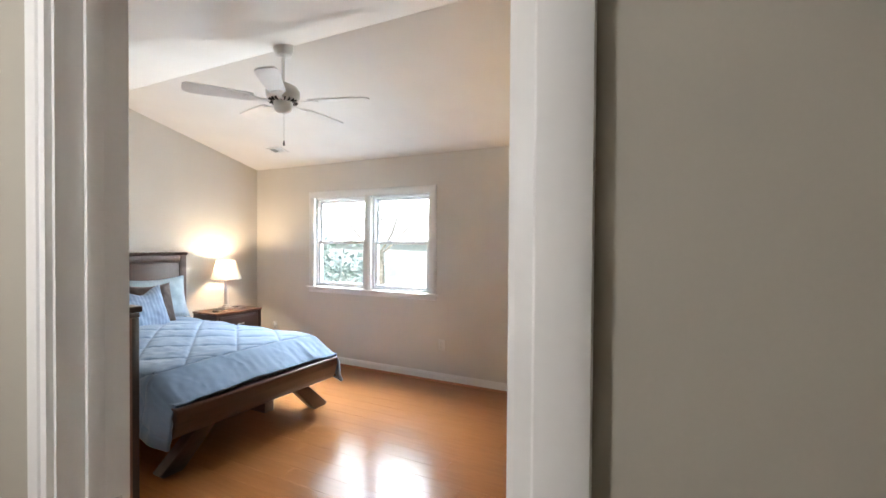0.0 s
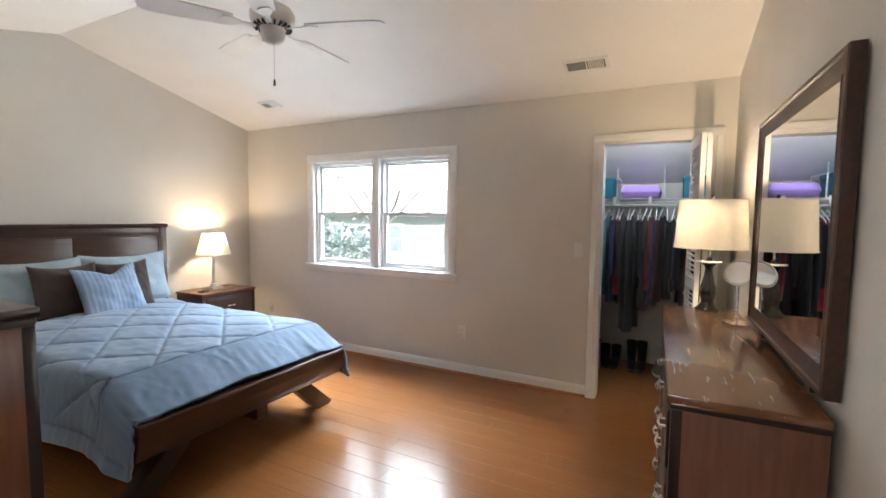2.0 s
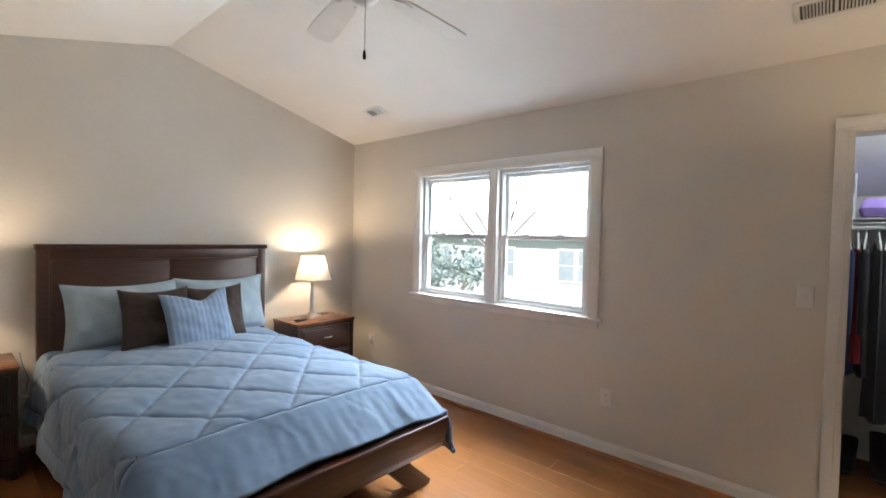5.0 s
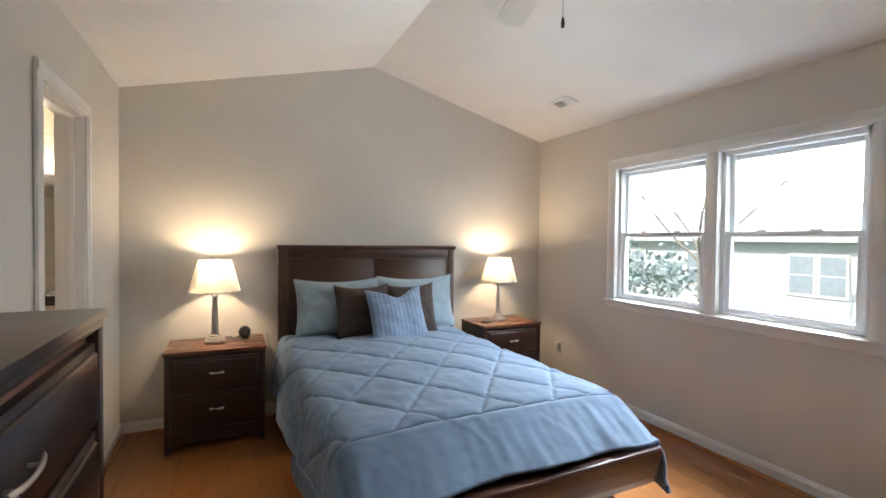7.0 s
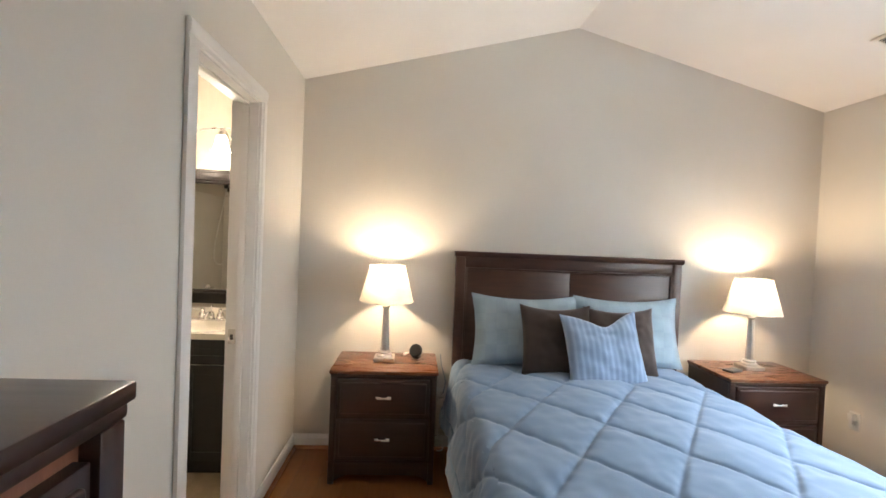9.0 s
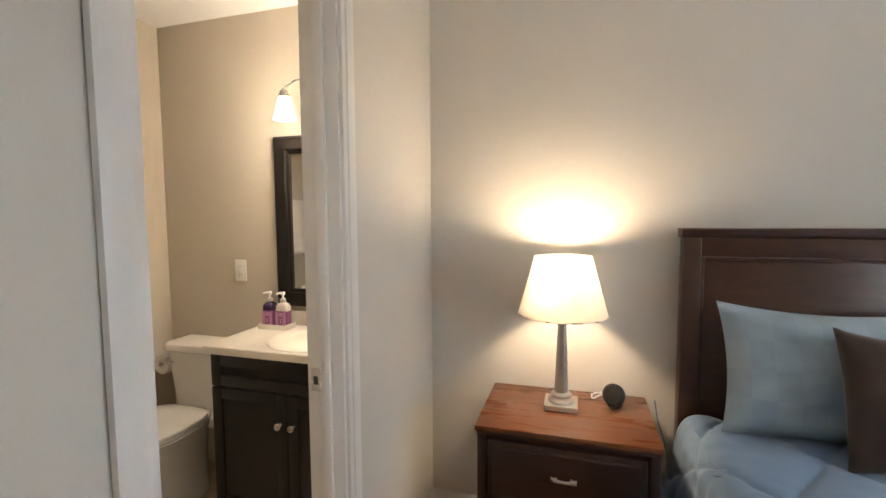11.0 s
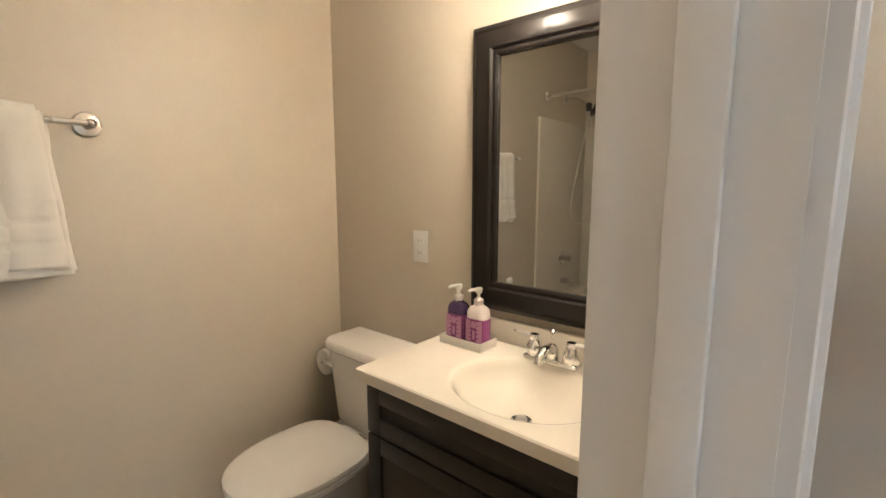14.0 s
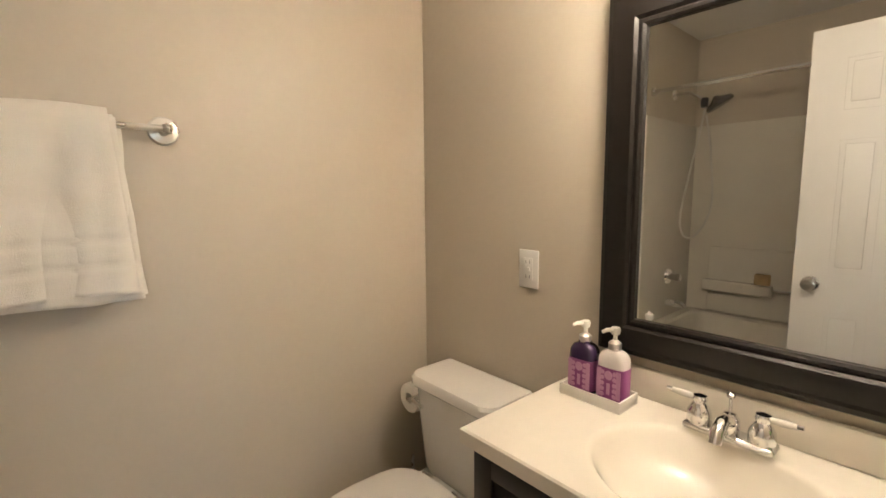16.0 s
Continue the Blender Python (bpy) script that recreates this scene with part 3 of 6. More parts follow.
def stripe_mat():
    m = mat("striped_blue_cushion_cloth", (0.24, 0.33, 0.47), 0.75, vary=0.05, fine=240, bump=0.2, sheen=0.25)
    t = m.node_tree
    b = t.nodes["Principled BSDF"]
    src = b.inputs["Base Color"].links[0].from_socket
    tc, wv, rp, mx = (t.nodes.new(n) for n in ("ShaderNodeTexCoord", "ShaderNodeTexWave", "ShaderNodeValToRGB", "ShaderNodeMix"))
    wv.bands_direction = "X"
    wv.inputs["Scale"].default_value, wv.inputs["Distortion"].default_value, wv.inputs["Detail"].default_value = 9.5, 0.8, 1.0
    wv.inputs["Detail Scale"].default_value = 0.4
    t.links.new(tc.outputs["Object"], wv.inputs["Vector"])
    rp.color_ramp.elements[0].position, rp.color_ramp.elements[1].position = 0.1, 0.85
    rp.color_ramp.elements[0].color, rp.color_ramp.elements[1].color = (0.78, 0.80, 0.83, 1), (1.10, 1.08, 1.06, 1)
    e = rp.color_ramp.elements.new(0.45)
    e.color = (0.85, 0.88, 0.92, 1)
    t.links.new(wv.outputs["Fac"], rp.inputs[0])
    mx.data_type, mx.blend_type = "RGBA", "MULTIPLY"
    mx.inputs[0].default_value = 1
    t.links.new(src, mx.inputs[6]), t.links.new(rp.outputs[0], mx.inputs[7]), t.links.new(mx.outputs[2], b.inputs["Base Color"])
    return m


def block_weave(m):
    t = m.node_tree
    b = t.nodes["Principled BSDF"]
    src = b.inputs["Base Color"].links[0].from_socket
    tc, br, mx = (t.nodes.new(n) for n in ("ShaderNodeTexCoord", "ShaderNodeTexChecker", "ShaderNodeMix"))
    br.inputs["Scale"].default_value = 15.0
    br.inputs["Color1"].default_value, br.inputs["Color2"].default_value = (0.95, 0.96, 0.97, 1), (1.03, 1.03, 1.02, 1)
    mp = t.nodes.new("ShaderNodeMapping")
    mp.inputs["Scale"].default_value = (1.0, 0.02, 0.7)
    t.links.new(tc.outputs["Object"], mp.inputs[0]), t.links.new(mp.outputs[0], br.inputs["Vector"])
    mx.data_type, mx.blend_type = "RGBA", "MULTIPLY"
    mx.inputs[0].default_value = 1
    t.links.new(src, mx.inputs[6]), t.links.new(br.outputs[0], mx.inputs[7]), t.links.new(mx.outputs[2], b.inputs["Base Color"])


block_weave(SHAM)
STRIPE = stripe_mat()


def cushion(name, label, w, h, thick, material, place, lean, turn, seed, flange=0.0, roll=0.0, dent=0.0):
    """Soft pillow standing upright in local x (width) and z (height), then leaned back and turned."""
    n = 36

    def side(s):
        def at(i, j):
            a, c = 2 * i - 1, 2 * j - 1
            inner = max(0.0, 1 - (abs(a) / (1 - flange)) ** 2.4) * max(0.0, 1 - (abs(c) / (1 - flange)) ** 2.4)
            t = thick / 2 * inner ** 0.45 + 0.003
            pinch = 1 - 0.075 * (1 - c * c) * abs(a) ** 2
            pinch2 = 1 - 0.07 * (1 - a * a) * abs(c) ** 2
            nz = noise.noise((a * 2.2 + seed, c * 2.2, s * 3.1)) * 0.014 + noise.noise((a * 5 + seed, c * 5, s * 1.7)) * 0.006
            sag = -0.02 * (1 - a * a) * max(0, c)
            sag -= dent * math.exp(-((a - 0.12) / 0.42) ** 2) * max(0, 0.3 + 0.7 * c) ** 2
            return Vector((a * w / 2 * pinch, s * (t + nz * min(1, inner * 3)), c * h / 2 * pinch2 + sag))
        return grid(n, n, at)

    b = side(-1)
    join(b, side(1))
    bmesh.ops.remove_doubles(b, verts=b.verts[:], dist=0.0065)
    ob = mesh(name, b, material, 60)
    ob.matrix_basis = Matrix.Translation(place) @ pose(0, 0, 0, 0, 0, turn) @ pose(0, 0, 0, lean, 0, 0) @ pose(0, 0, 0, 0, roll, 0)
    return tagged(ob, label, "pillow")


cushion("pillow", "pale blue sham pillow leaning on the headboard", 0.70, 0.46, 0.17, SHAM, (0.20, -2.115, 0.862), -14, 90, 1.0, 0.05)
cushion("pillow", "pale blue sham pillow leaning on the headboard", 0.70, 0.46, 0.17, SHAM, (0.20, -1.45, 0.868), -14, 90, 4.0, 0.05)
cushion("cushion", "dark brown square cushion leaning on the pillows", 0.44, 0.42, 0.14, BROWNCLOTH, (0.37, -1.97, 0.845), -17, 90, 7.0)
cushion("cushion", "dark brown square cushion leaning on the pillows", 0.44, 0.42, 0.14, BROWNCLOTH, (0.36, -1.57, 0.84), -17, 90, 11.0)
cushion("throw_pillow", "blue striped throw pillow at the front of the bed", 0.46, 0.43, 0.13, STRIPE, (0.51, -1.74, 0.825), -22, 90, 15.0, 0.0, -4, 0.055)


# ---- nightstands ----
def bow_handle(parent, x, y, z, w=0.085, axis="y", out=1, material=NICKEL):
    """Flared bow pull on two feet; axis is the direction of its length."""
    def at(i, j):
        s = 2 * i - 1
        a = 2 * math.pi * j
        hgt = 0.0045 + 0.005 * abs(s) ** 1.5
        o = out * (0.022 - 0.009 * s * s + 0.004 * math.cos(a))
        p = s * w / 2
        q = hgt * math.sin(a)
        return Vector((x + o, y + p, z + q)) if axis == "y" else Vector((x + p, y + o, z + q))
    b = grid(16, 10, at)
    for s in (-0.62, 0.62):
        if axis == "y":
            tube([(x, y + s * w / 2, z), (x + out * 0.02, y + s * w / 2, z)], 0.0045, 8, b)
        else:
            tube([(x + s * w / 2, y, z), (x + s * w / 2, y + out * 0.02, z)], 0.0045, 8, b)
    return part("handle", b, material, parent, "bright metal bow handle")


def nightstand(y0, y1, label):
    e = thing("nightstand", label, "nightstand", (0.03, 0, 0), group="nightstands beside the bed")
    d, h = 0.415, 0.655
    part("top", boxes((0, d + 0.012, y0 - 0.006, y1 + 0.006, h - 0.02, h), bev=0.004), TOPWOOD, e, "reddish brown polished top")
    part("top_moulding", boxes((0.004, d + 0.006, y0, y1, h - 0.034, h - 0.02), bev=0.004), DARKWOOD, e)
    part("body", boxes((0.004, d - 0.01, y0 + 0.004, y1 - 0.004, 0.10, h - 0.034)), DARKWOOD, e)
    for a, b in ((y0 + 0.002, y0 + 0.035), (y1 - 0.035, y1 - 0.002)):
        part("stile", boxes((d - 0.02, d + 0.002, a, b, 0, h - 0.034), bev=0.003), DARKWOOD, e)
        part("back_foot", boxes((0.005, 0.04, a, b, 0, 0.11)), DARKWOOD, e)
    # arched apron
    ys = [y0 + 0.035 + (y1 - y0 - 0.07) * k / 16 for k in range(17)]
    arc = [(y, 0.016 + 0.036 * min(1, (1 - abs(2 * k / 16 - 1)) / 0.28) ** 0.7) for k, y in enumerate(ys)]
    part("apron", prism([(ys[0], 0.125)] + arc + [(ys[-1], 0.125)], "x", d - 0.018, d - 0.002), DARKWOOD, e)
    part("moulding", boxes((d - 0.02, d + 0.008, y0 + 0.002, y1 - 0.002, 0.118, 0.134), bev=0.004), DARKWOOD, e)
    for z0, z1 in ((0.145, 0.375), (0.392, 0.605)):
        dr = part("drawer", boxes((d - 0.03, d + 0.004, y0 + 0.042, y1 - 0.042, z0, z1), bev=0.004), DARKWOOD, e)
        part("drawer_panel", boxes((d, d + 0.012, y0 + 0.06, y1 - 0.06, z0 + 0.018, z1 - 0.018), bev=0.006, seg=3), DARKWOOD, dr)
        bow_handle(dr, d + 0.011, (y0 + y1) / 2, (z0 + z1) / 2 + 0.008)
    return e


nightstand(-3.285, -2.68, "dark wood two-drawer nightstand with a reddish top beside the bed")
nightstand(-0.92, -0.31, "dark wood two-drawer nightstand in the corner by the window")


def bedside_lamp(y):
    e = thing("table_lamp", "silver column table lamp with a lit cream shade on a nightstand", "lamp", (0.21, y, 0.656), group="bedside lamps")
    base = boxes((-0.062, 0.062, -0.062, 0.062, 0, 0.022), bev=0.003)
    part("base", base, SILVER, e)
    part("foot", lathe([(0.05, 0.022), (0.05, 0.03), (0.046, 0.036), (0.036, 0.04), (0.036, 0.046), (0.04, 0.05), (0.036, 0.056), (0.028, 0.06)], 28), SILVER, e)
    seg, b = 8, bmesh.new()
    col = []
    for r, z in ((0.027, 0.058), (0.0175, 0.325)):
        col.append([b.verts.new((r * math.cos(2 * math.pi * (k + 0.5) / seg), r * math.sin(2 * math.pi * (k + 0.5) / seg), z)) for k in range(seg)])
    for k in range(seg):
        b.faces.new((col[0][k], col[0][(k + 1) % seg], col[1][(k + 1) % seg], col[1][k]))
    part("column", b, SILVER, e, "faceted tapering silver column", smooth=0)
    part("capital", lathe([(0.018, 0.322), (0.024, 0.328), (0.026, 0.336), (0.02, 0.34), (0.02, 0.348), (0.01, 0.352), (0.008, 0.40)], 24), SILVER, e)
    part("shade", grid(48, 8, lambda i, j: Vector(((0.166 - 0.06 * j) * math.cos(2 * math.pi * i), (0.166 - 0.06 * j) * math.sin(2 * math.pi * i), 0.365 + 0.22 * j)), True), SHADE, e, "cream cloth tapered shade, lit from inside")
    for r, z in ((0.167, 0.365), (0.107, 0.585)):
        part("rim", tube([(r * math.cos(2 * math.pi * k / 48), r * math.sin(2 * math.pi * k / 48), z) for k in range(49)], 0.0022, 6), NICKEL, e)
    b = part("bulb", lathe([(0.0, 0.45), (0.012, 0.452), (0.014, 0.475), (0.028, 0.51), (0.029, 0.525), (0.02, 0.545), (0.0, 0.55)], 16, cap=False), FROST, e, "burning light bulb")
    b.visible_shadow = False
    return e


for y in (-3.0, -0.62):
    bedside_lamp(y)

# small gadgets on the nightstands
e = thing("desk_clock", "round black tilted gadget on a white cable on the nightstand", "clock", (0.16, -2.80, 0.656), -25)
part("body", lathe([(0.0, 0.0), (0.036, 0.0), (0.042, 0.008), (0.042, 0.022), (0.034, 0.03), (0.0, 0.032)], 28, pose(0, 0, 0.045, 0, 68, 0), cap=False), BLACKPL, e)
part("foot", boxes((-0.03, 0.02, -0.022, 0.022, 0, 0.012), bev=0.004), BLACKPL, e)
part("cable", tube(flow([(-0.02, 0.0, 0.02), (-0.03, -0.05, 0.03), (-0.01, -0.09, 0.005), (-0.06, -0.11, 0.004), (-0.12, -0.06, 0.004)]), 0.0035, 8), WHITEPL, e, "white cable")
e = thing("remote_control", "small flat black gadget lying on the nightstand", "gadget", (0.30, -0.80, 0.656), 20)
part("body", boxes((-0.035, 0.035, -0.05, 0.05, 0, 0.016), bev=0.006, seg=3), BLACKPL, e)
part("screen", boxes((-0.024, 0.024, -0.036, 0.03, 0.016, 0.0175)), GREYSLOT, e)


# ---- tall chest of drawers ----
def chest():
    x0, x1, y0, y1, h = 2.395, 3.19, -3.59, -3.182, 1.226
    e = thing("chest_of_drawers", "tall espresso wood chest of drawers against the wall", "chest of drawers")
    part("top", boxes((x0, x1, y0, y1, h - 0.024, h), bev=0.004), DARKWOOD, e)
    part("moulding", boxes((x0 + 0.006, x1 - 0.006, y0, y1 - 0.006, h - 0.044, h - 0.024), bev=0.005), DARKWOOD, e)
    part("body", boxes((x0 + 0.012, x1 - 0.012, y0, y1 - 0.03, 0.09, h - 0.044), bev=0.002), LITCASEWOOD, e, "side panels in brown wood lightened as if lit")
    for a, b in ((x0 + 0.012, x0 + 0.055), (x1 - 0.055, x1 - 0.012)):
        part("stile", boxes((a, b, y1 - 0.035, y1 - 0.006, 0, h - 0.044), bev=0.003), DARKWOOD, e)
        part("back_foot", boxes((a, b, y0, y0 + 0.04, 0, 0.09)), DARKWOOD, e)
    part("plinth", boxes((x0 + 0.055, x1 - 0.055, y1 - 0.03, y1 - 0.012, 0.05, 0.12), bev=0.003), DARKWOOD, e)
    n, z0, z1 = 5, 0.13, h - 0.06
    for k in range(n):
        a, b = z0 + (z1 - z0) * k / n, z0 + (z1 - z0) * (k + 1) / n - 0.012
        dr = part("drawer", boxes((x0 + 0.06, x1 - 0.06, y1 - 0.04, y1 - 0.012, a, b), bev=0.003), DARKWOOD, e)
        part("drawer_panel", boxes((x0 + 0.078, x1 - 0.078, y1 - 0.016, y1 - 0.002, a + 0.018, b - 0.018), bev=0.006, seg=3), DARKWOOD, dr)
        bow_handle(dr, x0 + 0.52, y1 - 0.003, (a + b) / 2, 0.13, "x", 1)
    return e


chest()


# ---- dresser with mirror ----
DRH = 0.937          # dresser height
DRTURN = Matrix.Translation((4.64, -1.5, 0)) @ pose(0, 0, 0, 0, 0, 1.5) @ Matrix.Translation((-4.64, 1.5, 0))


def dresser():
    x0, x1, y0, y1, h = 4.482, 4.85, -2.225, -0.73, DRH
    e = thing("dresser", "low espresso wood dresser with metal pulls along the wall", "dresser")
    e.matrix_basis = DRTURN
    part("top", boxes((x0 - 0.012, x1, y0 - 0.012, y1 + 0.012, h - 0.026, h), bev=0.005), DRESSTOP, e, "polished reddish top, its colour lightened for sheen")
    part("moulding", boxes((x0 - 0.004, x1, y0 - 0.004, y1 + 0.004, h - 0.046, h - 0.026), bev=0.005), DARKWOOD, e)
    part("body", boxes((x0 + 0.02, x1, y0 + 0.004, y1 - 0.004, 0.08, h - 0.046), bev=0.002), LITCASEWOOD, e, "side panels in brown wood lightened as if lit")
    for a, b in ((y0 + 0.002, y0 + 0.05), (y1 - 0.05, y1 - 0.002)):
        part("stile", boxes((x0, x0 + 0.03, a, b, 0, h - 0.046), bev=0.003), DARKWOOD, e)
        part("back_foot", boxes((x1 - 0.05, x1, a, b, 0, 0.08)), DARKWOOD, e)
    part("plinth", boxes((x0 + 0.008, x0 + 0.03, y0 + 0.05, y1 - 0.05, 0.05, 0.12), bev=0.003), DARKWOOD, e)
    cols, n = 2, 3
    zz = (0.13, 0.395, 0.65, 0.885)
    ya, yb = y0 + 0.055, y1 - 0.055
    for c in range(cols):
        a, b = ya + (yb - ya) * c / cols + 0.006, ya + (yb - ya) * (c + 1) / cols - 0.006
        for k in range(n):
            z0, z1 = zz[k], zz[k + 1] - 0.014
            dr = part("drawer", boxes((x0 + 0.004, x0 + 0.04, a, b, z0, z1), bev=0.003), DARKWOOD, e)
            part("drawer_panel", boxes((x0 - 0.008, x0 + 0.006, a + 0.018, b - 0.018, z0 + 0.018, z1 - 0.018), bev=0.006, seg=3), DARKWOOD, dr)
            for f in (0.22, 0.78):
                bow_handle(dr, x0 - 0.007, a + (b - a) * f, (z0 + z1) / 2, 0.10, "y", -1)
    return e


dresser()


def ring_frame(bm, y0, y1, z0, z1, w, prof, x_of):
    """Mitred frame in a plane across x: prof gives (inset 0..1, depth) pairs."""
    loops = []
    for t, d in prof:
        k = t * w
        loops.append([bm.verts.new((x_of(d), y, z)) for y, z in ((y0 + k, z0 + k), (y1 - k, z0 + k), (y1 - k, z1 - k), (y0 + k, z1 - k))])
    for a, b in zip(loops, loops[1:]):
        for k in range(4):
            bm.faces.new((a[k], a[(k + 1) % 4], b[(k + 1) % 4], b[k]))
    return bm


def dresser_mirror():
    e = thing("dresser_mirror", "large wall mirror in a dark wood frame standing on the dresser", "mirror")
    e.matrix_basis = DRTURN
    y0, y1, z0, z1, w = -2.20, -1.13, 0.975, 1.89, 0.075
    xb = 4.868
    f = lambda d: xb - d
    part("frame", ring_frame(bmesh.new(), y0, y1, z0, z1, w, ((0, 0), (0, 0.034), (0.05, 0.038), (0.25, 0.04), (0.3, 0.034), (0.8, 0.026), (0.85, 0.03), (1, 0.028), (1, 0.006)), f), BEDWOOD, e, smooth=20)
    part("glass", boxes((xb - 0.027, xb - 0.023, y0 + w - 0.006, y1 - w + 0.006, z0 + w - 0.006, z1 - w + 0.006)), MIRROR, e, "silvered mirror glass")
    part("back", boxes((xb - 0.008, xb - 0.002, y0 + 0.02, y1 - 0.02, z0 + 0.02, z1 - 0.02)), DARKWOOD, e)
    for y in (y0 + 0.2, y1 - 0.2):
        part("support", boxes((xb - 0.02, xb, y - 0.03, y + 0.03, DRH + 0.001, z0 + 0.03)), DARKWOOD, e)
    return e


dresser_mirror()


def dresser_lamp():
    e = thing("table_lamp", "dark turned wood lamp with lit cream drum shade on dresser", "lamp", (4.675, -0.785, DRH + 0.001))
    part("base", lathe([(0.0, 0), (0.058, 0), (0.06, 0.008), (0.05, 0.02), (0.036, 0.034), (0.03, 0.05), (0.036, 0.075), (0.042, 0.10), (0.040, 0.13), (0.030, 0.165), (0.022, 0.20), (0.019, 0.235), (0.024, 0.25), (0.034, 0.26), (0.034, 0.268), (0.02, 0.272), (0.012, 0.30), (0.0, 0.30)], 32, cap=False), mat("black_brown_lamp", (0.012, 0.008, 0.007), 0.2, coat=0.3), e, "glossy black-brown turned base")
    part("collar", lathe([(0.0, 0.269), (0.058, 0.27), (0.062, 0.275), (0.058, 0.28), (0.0, 0.281)], 32, cap=False), PORCELAIN, e, "pale disc below the shade")
    part("stem", tube([(0, 0, 0.28), (0, 0, 0.612)], 0.006), NICKEL, e)
    part("shade", grid(56, 8, lambda i, j: Vector(((0.180 - 0.015 * j) * math.cos(2 * math.pi * i), (0.180 - 0.015 * j) * math.sin(2 * math.pi * i), 0.352 + 0.262 * j)), True), DRUM, e, "cream cloth drum shade, lit from inside")
    for r, z in ((0.181, 0.352), (0.166, 0.614)):
        part("rim", tube([(r * math.cos(2 * math.pi * k / 56), r * math.sin(2 * math.pi * k / 56), z) for k in range(57)], 0.003, 6), DRUM, e)
    sp = bmesh.new()
    for k in range(3):
        a = 2 * math.pi * k / 3
        tube([(0, 0, 0.61), (0.165 * math.cos(a), 0.165 * math.sin(a), 0.61)], 0.002, 6, sp)
    part("spider", sp, NICKEL, e)
    part("finial", lathe([(0.0, 0.61), (0.008, 0.612), (0.006, 0.622), (0.012, 0.632), (0.008, 0.642), (0.0, 0.645)], 16, cap=False), BLACKPL, e)
    b = part("bulb", lathe([(0.0, 0.45), (0.012, 0.452), (0.014, 0.475), (0.028, 0.51), (0.029, 0.525), (0.02, 0.545), (0.0, 0.55)], 16, cap=False), FROST, e, "burning light bulb")
    b.visible_shadow = False
    return e


dresser_lamp()


def makeup_mirror():
    e = thing("makeup_mirror", "round tilting makeup mirror on a chrome stand on the dresser", "mirror", (4.785, -1.075, DRH + 0.001), 0)
    part("base", lathe([(0.0, 0), (0.062, 0), (0.064, 0.004), (0.05, 0.009), (0.012, 0.014), (0.0, 0.015)], 32, cap=False), CHROME, e)
    part("stem", tube([(0, 0, 0.01), (0, 0, 0.188)], 0.006, 12), CHROME, e)
    turn = Matrix.Translation((0, 0.0, 0.25)) @ pose(0, 0, 0, 0, 0, -20) @ pose(0, 0, 0, 60, 0, 0)
    head = part("head", lathe([(0.060, -0.008), (0.067, -0.009), (0.071, 0.0), (0.067, 0.009), (0.060, 0.008)], 40, turn, cap=False), WHITEPL, e, "white rim of the round mirror")
    part("glass", lathe([(0.0, 0.0045), (0.061, 0.0045), (0.061, 0.003), (0.061, -0.003), (0.061, -0.0045), (0.0, -0.0045)], 40, turn, cap=False), MIRROR, e, "round mirror glass")
    return e


makeup_mirror()


# ---- ceiling fan ----
def ceiling_fan():
    e = thing("ceiling_fan", "white five-blade ceiling fan on a down rod", "ceiling fan", (2.47, -1.84, 0))
    part("canopy", lathe([(0.0, 2.89), (0.068, 2.885), (0.068, 2.84), (0.055, 2.80), (0.02, 2.785)], 32), FANWHITE, e)
    part("down_rod", tube([(0, 0, 2.79), (0, 0, 2.60)], 0.011, 14), FANWHITE, e)
    motor = part("motor", lathe([(0.015, 2.61), (0.05, 2.60), (0.10, 2.575), (0.118, 2.545), (0.118, 2.51), (0.105, 2.485), (0.08, 2.47), (0.0, 2.465)], 40), FANWHITE, e)
    for k in range(20):
        a = 2 * math.pi * k / 20
        part("vent_slot", boxes((0.07, 0.103, -0.0045, 0.0045, 2.466, 2.4865)), GREYSLOT, motor)
        motor.children[-1].matrix_basis = pose(0, 0, 0, 0, 0, math.degrees(a))
    part("switch_housing", lathe([(0.062, 2.475), (0.066, 2.46), (0.062, 2.42), (0.05, 2.40), (0.03, 2.385), (0.0, 2.382)], 32), FANWHITE, e)
    part("pull_chain", tube([(0.03, -0.02, 2.39), (0.03, -0.02, 2.19)], 0.0016, 6), NICKEL, e)
    part("chain_pull", lathe([(0.0, 2.15), (0.006, 2.152), (0.007, 2.165), (0.004, 2.185), (0.0, 2.19)], 12, Matrix.Translation((0.03, -0.02, 0)), cap=False), BEDWOOD, e)
    for k in range(5):
        a = 72 * k + 20
        m = pose(0, 0, 0, 0, 0, a) @ pose(0, 0, 2.475, 11, 0, 0)
        outl = [(0.20, -0.045), (0.24, -0.055), (0.50, -0.068), (0.60, -0.066), (0.625, -0.045), (0.632, 0.0), (0.625, 0.045), (0.60, 0.066), (0.50, 0.068), (0.24, 0.055), (0.20, 0.045)]
        bl = part("blade", prism(outl, "z", -0.004, 0.004), FANWHITE, e)
        bl.matrix_basis = m
        iron = prism([(0.085, -0.014), (0.16, -0.012), (0.215, -0.04), (0.25, -0.03), (0.26, 0.0), (0.25, 0.03), (0.215, 0.04), (0.16, 0.012), (0.085, 0.014)], "z", -0.010, -0.0045)
        part("blade_iron", iron, FANWHITE, bl)
    return e


ceiling_fan()


# ---- vents, switches, outlets ----
def slope_pose(x, y):
    dz = (TOP - EAVE) / (0 - RIDGE)
    return pose(x, y, EAVE - y * dz - 0.001, math.degrees(math.atan(-dz)), 0, 0)


